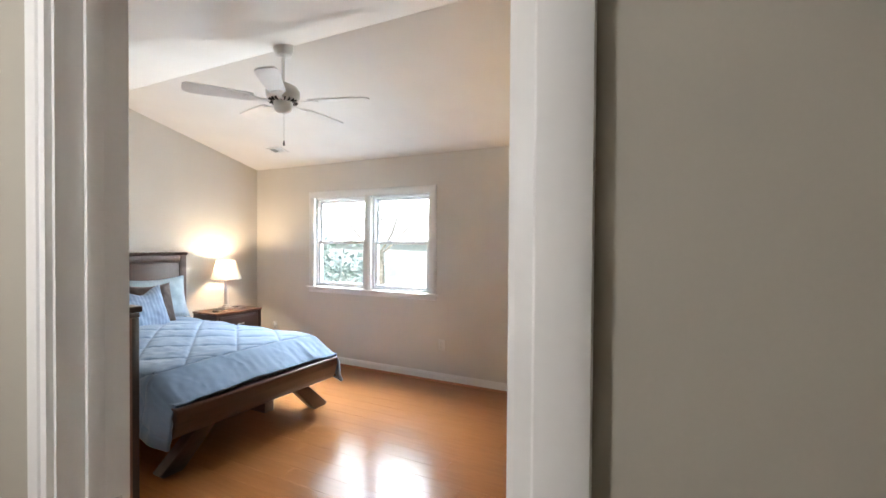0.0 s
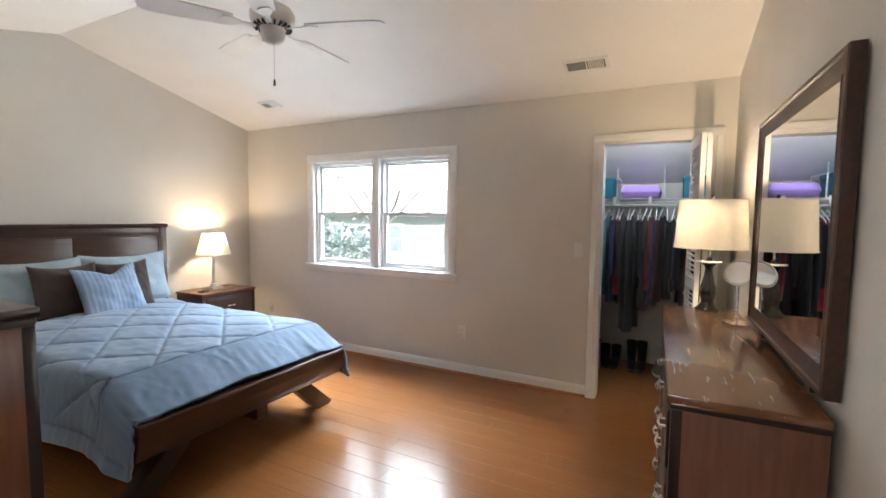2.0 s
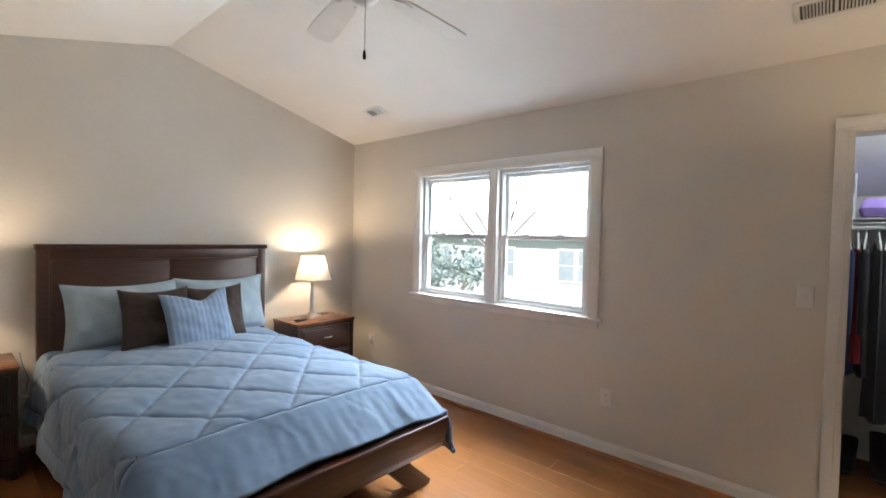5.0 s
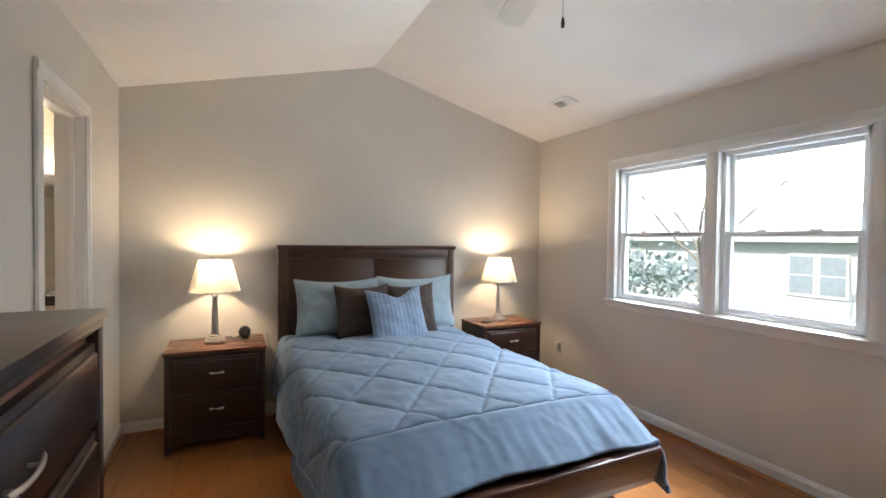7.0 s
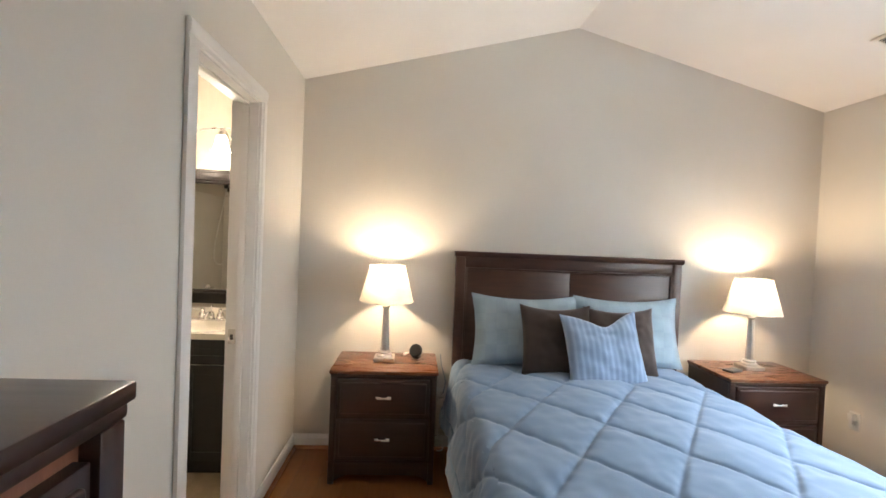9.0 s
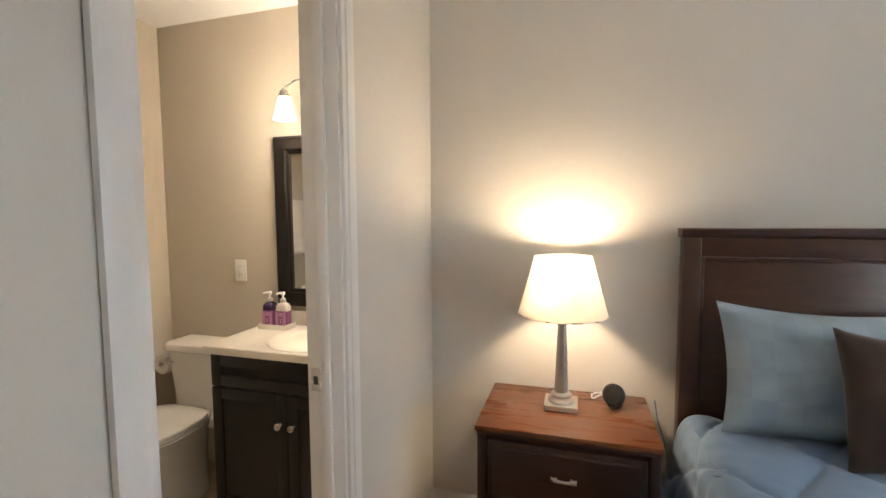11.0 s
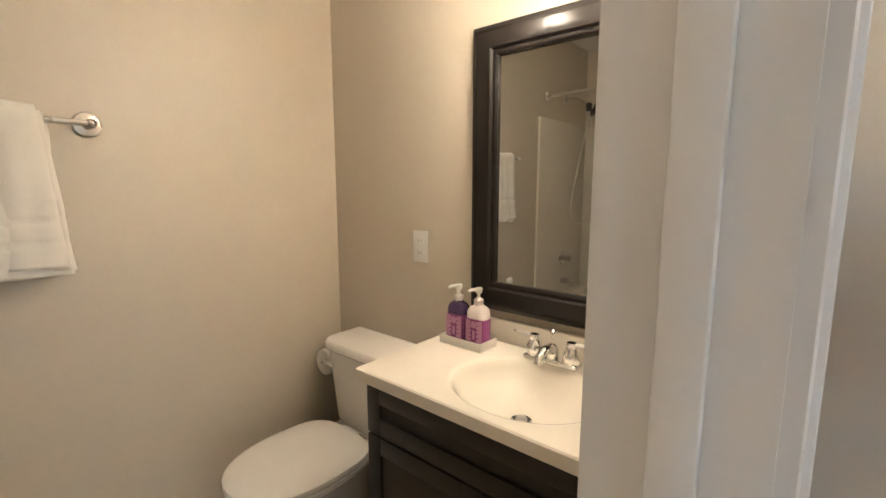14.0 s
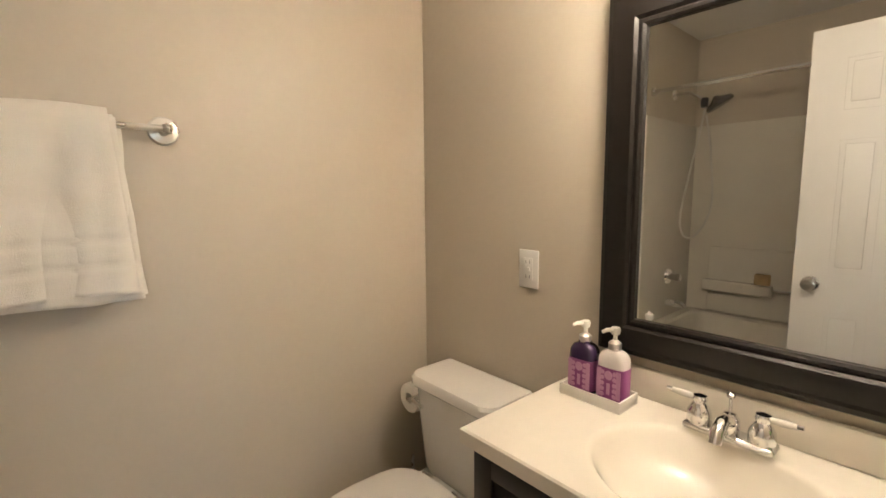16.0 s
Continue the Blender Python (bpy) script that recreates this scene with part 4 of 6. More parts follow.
def ceiling_vent(x, y, lx, ly, turn, n, label):
    e = thing("ceiling_vent", label, "vent", group="ceiling vents")
    e.matrix_basis = slope_pose(x, y) @ pose(0, 0, 0, 0, 0, turn)
    w = 0.024
    part("frame", boxes((-lx / 2, lx / 2, -ly / 2, -ly / 2 + w, -0.008, 0), (-lx / 2, lx / 2, ly / 2 - w, ly / 2, -0.008, 0), (-lx / 2, -lx / 2 + w, -ly / 2 + w, ly / 2 - w, -0.008, 0), (lx / 2 - w, lx / 2, -ly / 2 + w, ly / 2 - w, -0.008, 0), (-0.006, 0.006, -ly / 2 + w, ly / 2 - w, -0.008, 0), bev=0.002), FANWHITE, e)
    part("backing", boxes((-lx / 2 + w, lx / 2 - w, -ly / 2 + w, ly / 2 - w, -0.0025, -0.001)), GREYSLOT, e)
    for side, tilt in ((-1, 48), (1, -48)):
        for k in range(n):
            xx = side * (0.012 + (lx / 2 - w - 0.018) * (k + 0.5) / n)
            s = part("slat", boxes((-0.0045, 0.0045, -ly / 2 + w, ly / 2 - w, -0.0006, 0.0006)), FANWHITE, e)
            s.matrix_basis = pose(xx, 0, -0.0055, 0, tilt, 0)
    return e


ceiling_vent(3.90, -0.375, 0.30, 0.15, 0, 9, "white slotted ceiling register above the closet")
ceiling_vent(0.88, -0.45, 0.22, 0.13, 0, 7, "white slotted ceiling register near the bed")


def wall_plate(name, label, m, kind):
    """Plate in local x (width), z (height), facing -y."""
    e = thing(name, label, "outlet" if kind != "switch" else "switch")
    e.matrix_basis = m
    part("plate", boxes((-0.036, 0.036, -0.006, 0, -0.058, 0.058), bev=0.003), WHITEPL, e)
    if kind == "outlet":
        for z in (-0.02, 0.02):
            s = part("socket", boxes((-0.017, 0.017, -0.008, -0.006, z - 0.014, z + 0.014), bev=0.001), WHITEPL, e)
            part("slot", boxes((-0.008, -0.006, -0.0085, -0.0078, z - 0.004, z + 0.006), (0.006, 0.008, -0.0085, -0.0078, z - 0.004, z + 0.006), (-0.002, 0.002, -0.0085, -0.0078, z - 0.01, z - 0.006)), GREYSLOT, s)
    elif kind == "gfci":
        part("socket", boxes((-0.017, 0.017, -0.008, -0.006, -0.034, 0.034), bev=0.001), WHITEPL, e)
        for z in (-0.022, 0.022):
            part("slot", boxes((-0.008, -0.006, -0.0085, -0.0078, z - 0.005, z + 0.005), (0.006, 0.008, -0.0085, -0.0078, z - 0.005, z + 0.005)), GREYSLOT, e)
        part("test_button", boxes((-0.007, 0.007, -0.0095, -0.008, -0.006, 0.006)), WHITEPL, e)
    else:
        t = part("toggle", boxes((-0.005, 0.005, -0.016, -0.005, -0.011, 0.011), bev=0.002), WHITEPL, e)
    return e


wall_plate("outlet", "white wall outlet below the window", pose(2.807, 0, 0.39), "outlet")
o2 = wall_plate("outlet", "white wall outlet with a plug beside the nightstand", pose(0.348, 0, 0.37), "outlet")
part("plug", boxes((-0.018, 0.018, -0.04, -0.008, 0.004, 0.05), bev=0.006, seg=3), WHITEPL, o2, "white plugged-in adapter")
wall_plate("light_switch", "white light switch beside the closet door", pose(3.826, 0, 1.186), "switch")
o3 = wall_plate("outlet", "white wall outlet with cables between nightstand and bed", pose(0, -2.62, 0.36, 0, 0, 90), "outlet")
part("plug", boxes((-0.02, 0.02, -0.045, -0.008, -0.05, -0.005), bev=0.006, seg=3), WHITEPL, o3, "pale plugged-in adapter")
part("cable", tube(flow([(0, -0.04, -0.03), (0.01, -0.06, -0.10), (-0.02, -0.05, -0.22), (0.02, -0.06, -0.33), (-0.02, -0.05, -0.352)]), 0.003, 8), WHITEPL, o3)
part("cable", tube([(0.01, -0.03, 0.03), (0.02, -0.06, 0.12), (-0.01, -0.05, 0.22), (-0.02, -0.04, 0.29)], 0.003, 8), mat("blue_grey_cable", (0.18, 0.25, 0.32), 0.4), o3)


# ---- closet ----
def bifold():
    e = thing("bifold_door", "white louvred bifold closet door folded open", "door")
    H0, H1 = 0.02, 2.005
    for a, b in (((CD1 - 0.022, 0.03), (CD1 - 0.045, -0.325)), ((CD1 - 0.08, -0.33), (CD1 - 0.125, 0.025))):
        va = Vector((a[0], a[1], 0))
        d = Vector((b[0] - a[0], b[1] - a[1], 0))
        w = d.length
        m = Matrix.Translation(va) @ pose(0, 0, 0, 0, 0, math.degrees(math.atan2(d.y, d.x)))
        p = part("panel", boxes((0, 0.04, -0.014, 0.014, H0, H1), (w - 0.04, w, -0.014, 0.014, H0, H1), (0.04, w - 0.04, -0.014, 0.014, H0, H0 + 0.09), (0.04, w - 0.04, -0.014, 0.014, H1 - 0.07, H1), (0.04, w - 0.04, -0.014, 0.014, 0.98, 1.05)), TRIM, e)
        p.matrix_basis = m
        me = None
        for z0, z1 in ((H0 + 0.09, 0.98), (1.05, H1 - 0.07)):
            n = int((z1 - z0) / 0.032)
            for k in range(n):
                if me is None:
                    s = part("louvre", boxes((0.04, w - 0.04, -0.017, 0.017, -0.003, 0.003)), TRIM, p)
                    me = s.data
                else:
                    s = new("louvre", me)
                    s.parent = p
                s.matrix_basis = pose(0, 0, z0 + (k + 0.5) * (z1 - z0) / n, 42, 0, 0)
    part("knob", lathe([(0.006, 0), (0.006, 0.012), (0.013, 0.02), (0.012, 0.028), (0.0, 0.03)], 16, Matrix.Translation((CD1 - 0.12, -0.12, 0.93)) @ pose(0, 0, 0, 0, -90, 0)), WHITEPL, e)
    return e


bifold()
SH = 1.625
e = thing("wire_shelf", "white wire closet shelf with a hanging rod", "shelf")
wires = bmesh.new()
for k in range(8):
    tube([(3.5, 0.74 + 0.055 * k, SH), (5.1, 0.74 + 0.055 * k, SH)], 0.0035, 6, wires)
part("long_wires", wires, WHITEPL, e)
cross = bmesh.new()
for k in range(42):
    tube([(3.52 + 0.038 * k, 0.735, SH + 0.004), (3.52 + 0.038 * k, 1.175, SH + 0.004)], 0.002, 5, cross)
part("cross_wires", cross, WHITEPL, e)
part("lip", tube([(3.5, 0.735, SH - 0.028), (5.1, 0.735, SH - 0.028)], 0.0035, 6), WHITEPL, e)
part("rod", tube([(3.5, 0.78, SH - 0.055), (5.1, 0.78, SH - 0.055)], 0.011, 12), WHITEPL, e, "white hanging rod")
for x in (4.00, 4.30, 4.62):
    part("bracket", boxes((x - 0.006, x + 0.006, 0.73, 1.175, SH - 0.05, SH - 0.006), (x - 0.012, x + 0.012, 0.726, 0.74, SH - 0.06, SH + 0.02)), WHITEPL, e)
for x in (4.02, 4.41):
    part("divider", boxes((x - 0.004, x + 0.004, 0.76, 0.77, SH, SH + 0.28), (x - 0.004, x + 0.004, 1.12, 1.13, SH, SH + 0.20), (x - 0.003, x + 0.003, 0.76, 1.13, SH + 0.19, SH + 0.20)), WHITEPL, e)

TEAL = mat("teal_cloth_box", (0.02, 0.16, 0.23), 0.8, bump=0.2, fine=200)
for x, w in ((3.80, 0.36), (4.76, 0.40)):
    e = thing("storage_box", "teal cloth storage box on the closet shelf", "box", (x, 0.95, SH + 0.007), group="storage boxes")
    part("body", boxes((-w / 2, w / 2, -0.17, 0.12, 0, 0.185), bev=0.008), TEAL, e)
    part("lid", boxes((-w / 2 - 0.006, w / 2 + 0.006, -0.176, 0.126, 0.155, 0.195), bev=0.006), TEAL, e)
    part("handle_slot", boxes((-0.05, 0.05, -0.179, -0.175, 0.115, 0.14), bev=0.001), BLACKPL, e, "dark handle opening")


def folded(name, label, x, y, z, w, d, h, material, n=3):
    def layer(k):
        def at(i, j):
            a, c = 2 * i - 1, 2 * j - 1
            r = max(abs(a), abs(c))
            edge = max(0.0, 1 - r ** 10) ** 0.5
            return Vector((a * w / 2 * (1 - 0.03 * (k % 2)), c * d / 2, h * k / n + h / n * (0.5 + 0.48 * edge) + 0.006 * noise.noise((a * 3, c * 3, k))))
        top = grid(24, 20, at)
        def lo(i, j):
            a, c = 2 * i - 1, 2 * j - 1
            edge = max(0.0, 1 - max(abs(a), abs(c)) ** 10) ** 0.5
            return Vector((a * w / 2 * (1 - 0.03 * (k % 2)), c * d / 2, h * k / n + h / n * (0.5 - 0.48 * edge)))
        return join(top, grid(24, 20, lo))
    e = thing(name, label, "linen", (x, y, z))
    for k in range(n):
        part("fold", layer(k), material, e, smooth=60)
    return e


folded("folded_blanket", "purple folded blanket on the closet shelf", 4.215, 0.93, SH + 0.006, 0.34, 0.30, 0.125, mat("lavender_fleece", (0.44, 0.30, 0.74), 0.95, bump=0.5, fine=220), 1)

CLOTHES = [(0.012, 0.012, 0.015), (0.03, 0.03, 0.036), (0.03, 0.07, 0.085), (0.05, 0.19, 0.22), (0.025, 0.05, 0.14), (0.34, 0.018, 0.03), (0.012, 0.012, 0.014), (0.008, 0.008, 0.01), (0.05, 0.012, 0.02), (0.03, 0.035, 0.06)]
CMATS = [mat("cloth_%s" % w, c, 0.9, vary=0.15, fine=180, bump=0.3, sheen=0.15) for w, c in zip(("black", "charcoal", "dark_teal", "teal", "navy", "red", "ink", "jet", "maroon", "slate"), CLOTHES)]
WORDS = ["black", "charcoal", "dark teal", "teal", "navy", "red", "black", "black", "maroon", "slate blue"]


def garment(x, ci, length, width, seed):
    e = thing("garment", "%s garment on a white hanger in the closet" % WORDS[ci], "clothes", (x, 0.78, SH - 0.055), random.uniform(-9, 9), "hanging clothes")
    def side(s):
        def at(i, j):
            a, v = 2 * i - 1, j
            sh = 0.055 * abs(a) * (1 - v)
            wid = width / 2 * (0.92 + 0.16 * v + 0.05 * math.sin(seed + 6 * v))
            th = (0.016 + 0.02 * v + 0.012 * math.sin(9 * a + seed) * v) * (1 - a ** 6)
            z = -0.085 - sh - v * (length - 0.085)
            z += 0.012 * math.sin(5 * a + seed * 2) * v
            return Vector((s * th + 0.012 * math.sin(3 * a + seed) * v, a * wid, z))
        return grid(14, 12, at)
    b = side(-1)
    join(b, side(1))
    bmesh.ops.remove_doubles(b, verts=b.verts[:], dist=0.003)
    part("cloth", b, CMATS[ci], e, smooth=70)
    hg = tube([(0, 0, -0.035), (0, 0.0, -0.012), (0.0, 0.011, -0.001), (0, 0.0, 0.014), (0, -0.013, 0.004)], 0.0028, 6)
    tube([(0, -0.20, -0.135), (0, -0.19, -0.12), (0, 0, -0.035), (0, 0.19, -0.12), (0, 0.20, -0.135)], 0.0055, 6, hg)
    part("hanger", hg, WHITEPL, e, "white plastic hanger")
    if length < 1.0 and seed % 2 < 1.4:
        for s in (-1, 1):
            def arm(i, j, s=s):
                a = 2 * math.pi * i
                y = s * (width / 2 - 0.01 + 0.05 * math.sin(j * 2.0))
                return Vector((0.022 * math.cos(a) * (1 - 0.3 * j), y + 0.035 * math.sin(a) * (1 - 0.25 * j), -0.15 - 0.48 * j))
            part("sleeve", grid(12, 8, arm, True), CMATS[ci], e, smooth=70)
    return e


random.seed(4)
order = [0, 1, 6, 8, 2, 3, 4, 5, 0, 7, 6, 7, 1, 5, 4, 8, 0, 6, 9, 7, 1, 0, 4, 6, 7]
for k, ci in enumerate(order):
    x = 3.72 + 0.0455 * k + random.uniform(-0.008, 0.008)
    ln = random.choice((0.74, 0.82, 0.88, 0.93))
    if k in (9, 10):
        ln = 1.13
    garment(x, ci, ln, random.uniform(0.36, 0.46), k * 1.37)


def boot(x, y, turn, high, label):
    e = thing("boot", label, "shoe", (x, y, 0.0), turn, "boots on the closet floor")
    def at(i, j):
        a = 2 * math.pi * i
        if j < 0.5:
            t = j / 0.5
            return Vector((0.038 * math.cos(a) * (1.25 - 0.2 * t) + 0.0, 0.05 * math.sin(a) + 0.0, high - (high - 0.09) * t))
        t = (j - 0.5) / 0.5
        c, s = math.cos(a), math.sin(a)
        return Vector((0.04 * c * (1 + 0.05 * t), 0.05 * s * (1 - t) + t * (0.065 * s - 0.055) + 0.0, 0.09 - 0.075 * t + (0.02 * (1 - t) * t * 4 if s < 0 else 0)))
    part("upper", grid(24, 18, at, True), CMATS[7], e, smooth=60)
    part("sole", prism([(0.04 * math.cos(2 * math.pi * k / 20), -0.055 + 0.085 * math.sin(2 * math.pi * k / 20)) for k in range(20)], "z", 0, 0.018), BLACKPL, e)
    return e


for x, y, t, h_ in ((3.95, 0.95, 10, 0.20), (4.05, 0.96, -8, 0.20), (4.19, 0.94, 6, 0.27), (4.28, 0.95, -5, 0.27)):
    boot(x, y, t, h_, "black leather ankle boot on the closet floor" if h_ < 0.25 else "tall black leather boot on the closet floor")
for x in (4.42, 4.52):
    e = thing("shoe", "grey shoe on the closet floor", "shoe", (x, 0.9, 0), 5, "shoes on the closet floor")
    part("upper", grid(20, 10, lambda i, j: Vector((0.042 * math.cos(2 * math.pi * i) * (1 - 0.5 * j), -0.02 + 0.11 * math.sin(2 * math.pi * i) * (1 - 0.35 * j) + 0.03 * j, 0.02 + 0.075 * j)), True), mat("grey_shoe", (0.2, 0.18, 0.17), 0.8), e, smooth=60)
    part("sole", prism([(0.044 * math.cos(2 * math.pi * k / 20), -0.02 + 0.115 * math.sin(2 * math.pi * k / 20)) for k in range(20)], "z", 0, 0.022), WHITEPL, e)
e = thing("wooden_crate", "small brown crate on the closet floor", "box", (3.80, 0.72, 0))
part("body", boxes((-0.12, 0.12, -0.15, 0.15, 0, 0.26), bev=0.004), BEDWOOD, e)
part("lid", boxes((-0.125, 0.125, -0.155, 0.155, 0.255, 0.27), bev=0.003), BEDWOOD, e)


# ---- bathroom ----
VY0, VY1, VZ, VD = -4.51, SYB - 0.006, 0.835, 0.405   # vanity
SCY, SCX, SA, SB = -4.112, 0.213, 0.198, 0.166        # bowl centre and half axes along y, x


def vanity():
    e = thing("bathroom_vanity", "black-brown shaker vanity cabinet with round knobs", "cabinet", (0, 0, 0))
    x0, x1, z0, z1 = BX + 0.003, VD - 0.02, 0.0, VZ - 0.035
    part("side_panel", boxes((x0, x1 - 0.018, VY0 + 0.012, VY0 + 0.03, z0, z1), bev=0.002), ESPRESSO, e)
    part("side_panel", boxes((x0, x1 - 0.018, VY1 - 0.02, VY1 - 0.004, z0, z1)), ESPRESSO, e)
    part("face_frame", boxes((x1 - 0.018, x1, VY0 + 0.012, VY0 + 0.05, 0.0, z1), (x1 - 0.018, x1, VY1 - 0.042, VY1 - 0.004, 0, z1), (x1 - 0.018, x1, VY0 + 0.05, VY1 - 0.042, z1 - 0.025, z1), (x1 - 0.018, x1, VY0 + 0.05, VY1 - 0.042, 0.09, 0.13)), ESPRESSO, e)
    part("toe_board", boxes((x1 - 0.06, x1 - 0.05, VY0 + 0.03, VY1 - 0.02, 0, 0.1)), ESPRESSO, e)
    part("bottom_shelf", boxes((x0, x1 - 0.018, VY0 + 0.03, VY1 - 0.02, 0.10, 0.118)), ESPRESSO, e)

    def shaker(nm, a, b, c, d):
        p = part(nm, boxes((x1, x1 + 0.010, a + 0.04, b - 0.04, c + 0.04, d - 0.04)), ESPRESSO, e)
        for s in (a, b - 0.05):
            part("stile", boxes((x1, x1 + 0.019, s, s + 0.05, c, d), bev=0.002), ESPRESSO, p)
        for s in (c, d - 0.05):
            part("rail", boxes((x1, x1 + 0.019, a + 0.05, b - 0.05, s, s + 0.05), bev=0.002), ESPRESSO, p)
        return p
    shaker("drawer_front", VY0 + 0.018, VY1 - 0.01, 0.655, z1 - 0.004)
    for a, b, ky in ((VY0 + 0.018, (VY0 + VY1) / 2 - 0.002, -0.03), ((VY0 + VY1) / 2 + 0.002, VY1 - 0.01, 0.03)):
        d = shaker("door", a, b, 0.105, 0.648)
        kx = (b if ky < 0 else a) + ky
        part("knob", lathe([(0.006, 0), (0.006, 0.012), (0.013, 0.018), (0.015, 0.024), (0.011, 0.031), (0.0, 0.033)], 20, Matrix.Translation((x1 + 0.019, kx, 0.52)) @ pose(0, 0, 0, 0, 90, 0)), NICKEL, d, "brushed nickel knob")
    return e


vanity()


def vanity_top():
    e = thing("washbasin", "cream cultured marble vanity top with an oval basin", "sink")
    x0, x1, y0, y1 = BX + 0.002, VD + 0.012, VY0 - 0.012, VY1
    n = 64
    b = bmesh.new()
    # deck with an oval hole: rays from the bowl's centre to the outline
    ring, rim = [], []
    for k in range(n):
        a = 2 * math.pi * (k + 0.5) / n
        c, s = math.cos(a), math.sin(a)
        tx = ((x1 if c > 0 else x0) - SCX) / c
        ty = ((y1 if s > 0 else y0) - SCY) / s
        t = min(tx, ty)
        ring.append(Vector((SCX + c * t, SCY + s * t, VZ)))
        rim.append((c, s))
    for cx, cy in ((x0, y0), (x0, y1), (x1, y0), (x1, y1)):
        k = min(range(n), key=lambda q: (ring[q].x - cx) ** 2 + (ring[q].y - cy) ** 2)
        ring[k] = Vector((cx, cy, VZ))
    loops = [[b.verts.new((v.x, v.y, VZ - 0.035)) for v in ring], [b.verts.new((v.x, v.y, VZ - 0.004)) for v in ring]]
    cen = Vector((SCX, SCY, 0))
    loops.append([b.verts.new((v.x + (0.004 if v.x < x0 + 0.01 else -0.004), v.y + (0.004 if v.y < y0 + 0.01 else -0.004) * (1 if v.y < y0 + 0.01 or v.y > y1 - 0.01 else 0), VZ)) for v in ring])
    for r, dz in ((1.05, 0.0), (1.0, -0.003), (0.965, -0.010), (0.92, -0.024), (0.84, -0.046), (0.70, -0.070), (0.5, -0.086), (0.28, -0.093), (0.12, -0.095)):
        loops.append([b.verts.new((SCX + c * SB * r, SCY + s * SA * r, VZ + dz)) for c, s in rim])
    for p, q in zip(loops, loops[1:]):
        for k in range(n):
            b.faces.new((p[k], p[(k + 1) % n], q[(k + 1) % n], q[k]))
    b.faces.new(loops[-1])
    part("deck", b, MARBLE, e, smooth=40)
    part("backsplash", boxes((x0, x0 + 0.018, y0, y1, VZ, VZ + 0.075), bev=0.004), MARBLE, e)
    part("side_splash", boxes((x0 + 0.018, x1 - 0.01, y1 - 0.016, y1, VZ, VZ + 0.075), bev=0.004), MARBLE, e)
    part("drain", lathe([(0.0, -0.002), (0.014, -0.002), (0.016, 0.0), (0.026, 0.003), (0.028, 0.001), (0.028, -0.002)], 24, Matrix.Translation((SCX + 0.008, SCY, VZ - 0.0935)), cap=False), CHROME, e, "chrome drain")
    part("drain_plug", lathe([(0.0, 0.003), (0.015, 0.003), (0.013, 0.008), (0.0, 0.010)], 20, Matrix.Translation((SCX + 0.008, SCY, VZ - 0.0925)), cap=False), NICKEL, e)
    part("drain_gap", lathe([(0.0, 0.0), (0.021, 0.0), (0.021, 0.0034), (0.0, 0.0036)], 20, Matrix.Translation((SCX + 0.008, SCY, VZ - 0.0935)), cap=False), GREYSLOT, e)
    return e


vanity_top()


def faucet():
    e = thing("faucet", "chrome two-handle faucet with white porcelain levers", "faucet", (0.040, -4.122, VZ))
    part("base", boxes((-0.024, 0.024, -0.082, 0.082, 0, 0.016), bev=0.007, seg=3), CHROME, e)
    for s in (-1, 1):
        y = s * 0.056
        body = part("handle_body", lathe([(0.022, 0.014), (0.024, 0.022), (0.023, 0.04), (0.016, 0.054), (0.012, 0.058), (0.015, 0.066), (0.013, 0.074), (0.0, 0.078)], 24, Matrix.Translation((0, y, 0))), CHROME, e)
        part("lever", tube([(0.0, y + s * 0.010, 0.067), (0.004, y + s * 0.03, 0.069), (0.008, y + s * 0.054, 0.072)], [0.006, 0.0075, 0.0055], 12), PORCELAIN, body, "white porcelain lever")
        part("lever_tip", tube([(0.008, y + s * 0.054, 0.072), (0.0095, y + s * 0.064, 0.073)], 0.004, 10), CHROME, body)
    part("spout_body", lathe([(0.018, 0.014), (0.020, 0.026), (0.018, 0.045), (0.011, 0.056), (0.0, 0.058)], 24), CHROME, e)
    part("spout", tube([(0.0, 0, 0.035), (0.03, 0, 0.05), (0.052, 0, 0.05), (0.072, 0, 0.04), (0.08, 0, 0.02)], [0.015, 0.014, 0.013, 0.013, 0.013], 14), CHROME, e)
    part("pop_up_rod", lathe([(0.003, 0.055), (0.003, 0.085), (0.008, 0.090), (0.008, 0.095), (0.004, 0.099), (0.0, 0.1)], 14), CHROME, e)
    return e


faucet()


def bath_mirror():
    e = thing("bathroom_mirror", "large mirror in a broad black moulded frame above the vanity", "mirror")
    y0, y1, z0, z1, w = -4.445, SYB - 0.012, 0.935, 1.805, 0.092
    f = lambda d: BX + 0.002 + d
    part("frame", ring_frame(bmesh.new(), y0, y1, z0, z1, w, ((0, 0), (0, 0.016), (0.04, 0.022), (0.16, 0.026), (0.24, 0.024), (0.55, 0.030), (0.74, 0.027), (0.82, 0.020), (0.86, 0.022), (0.93, 0.021), (1, 0.016), (1, 0.004)), f), FRAMEBLACK, e, smooth=25)
    part("glass", boxes((BX + 0.006, BX + 0.010, y0 + w - 0.006, y1 - w + 0.006, z0 + w - 0.006, z1 - w + 0.006)), MIRROR, e, "silvered mirror glass")
    return e


bath_mirror()


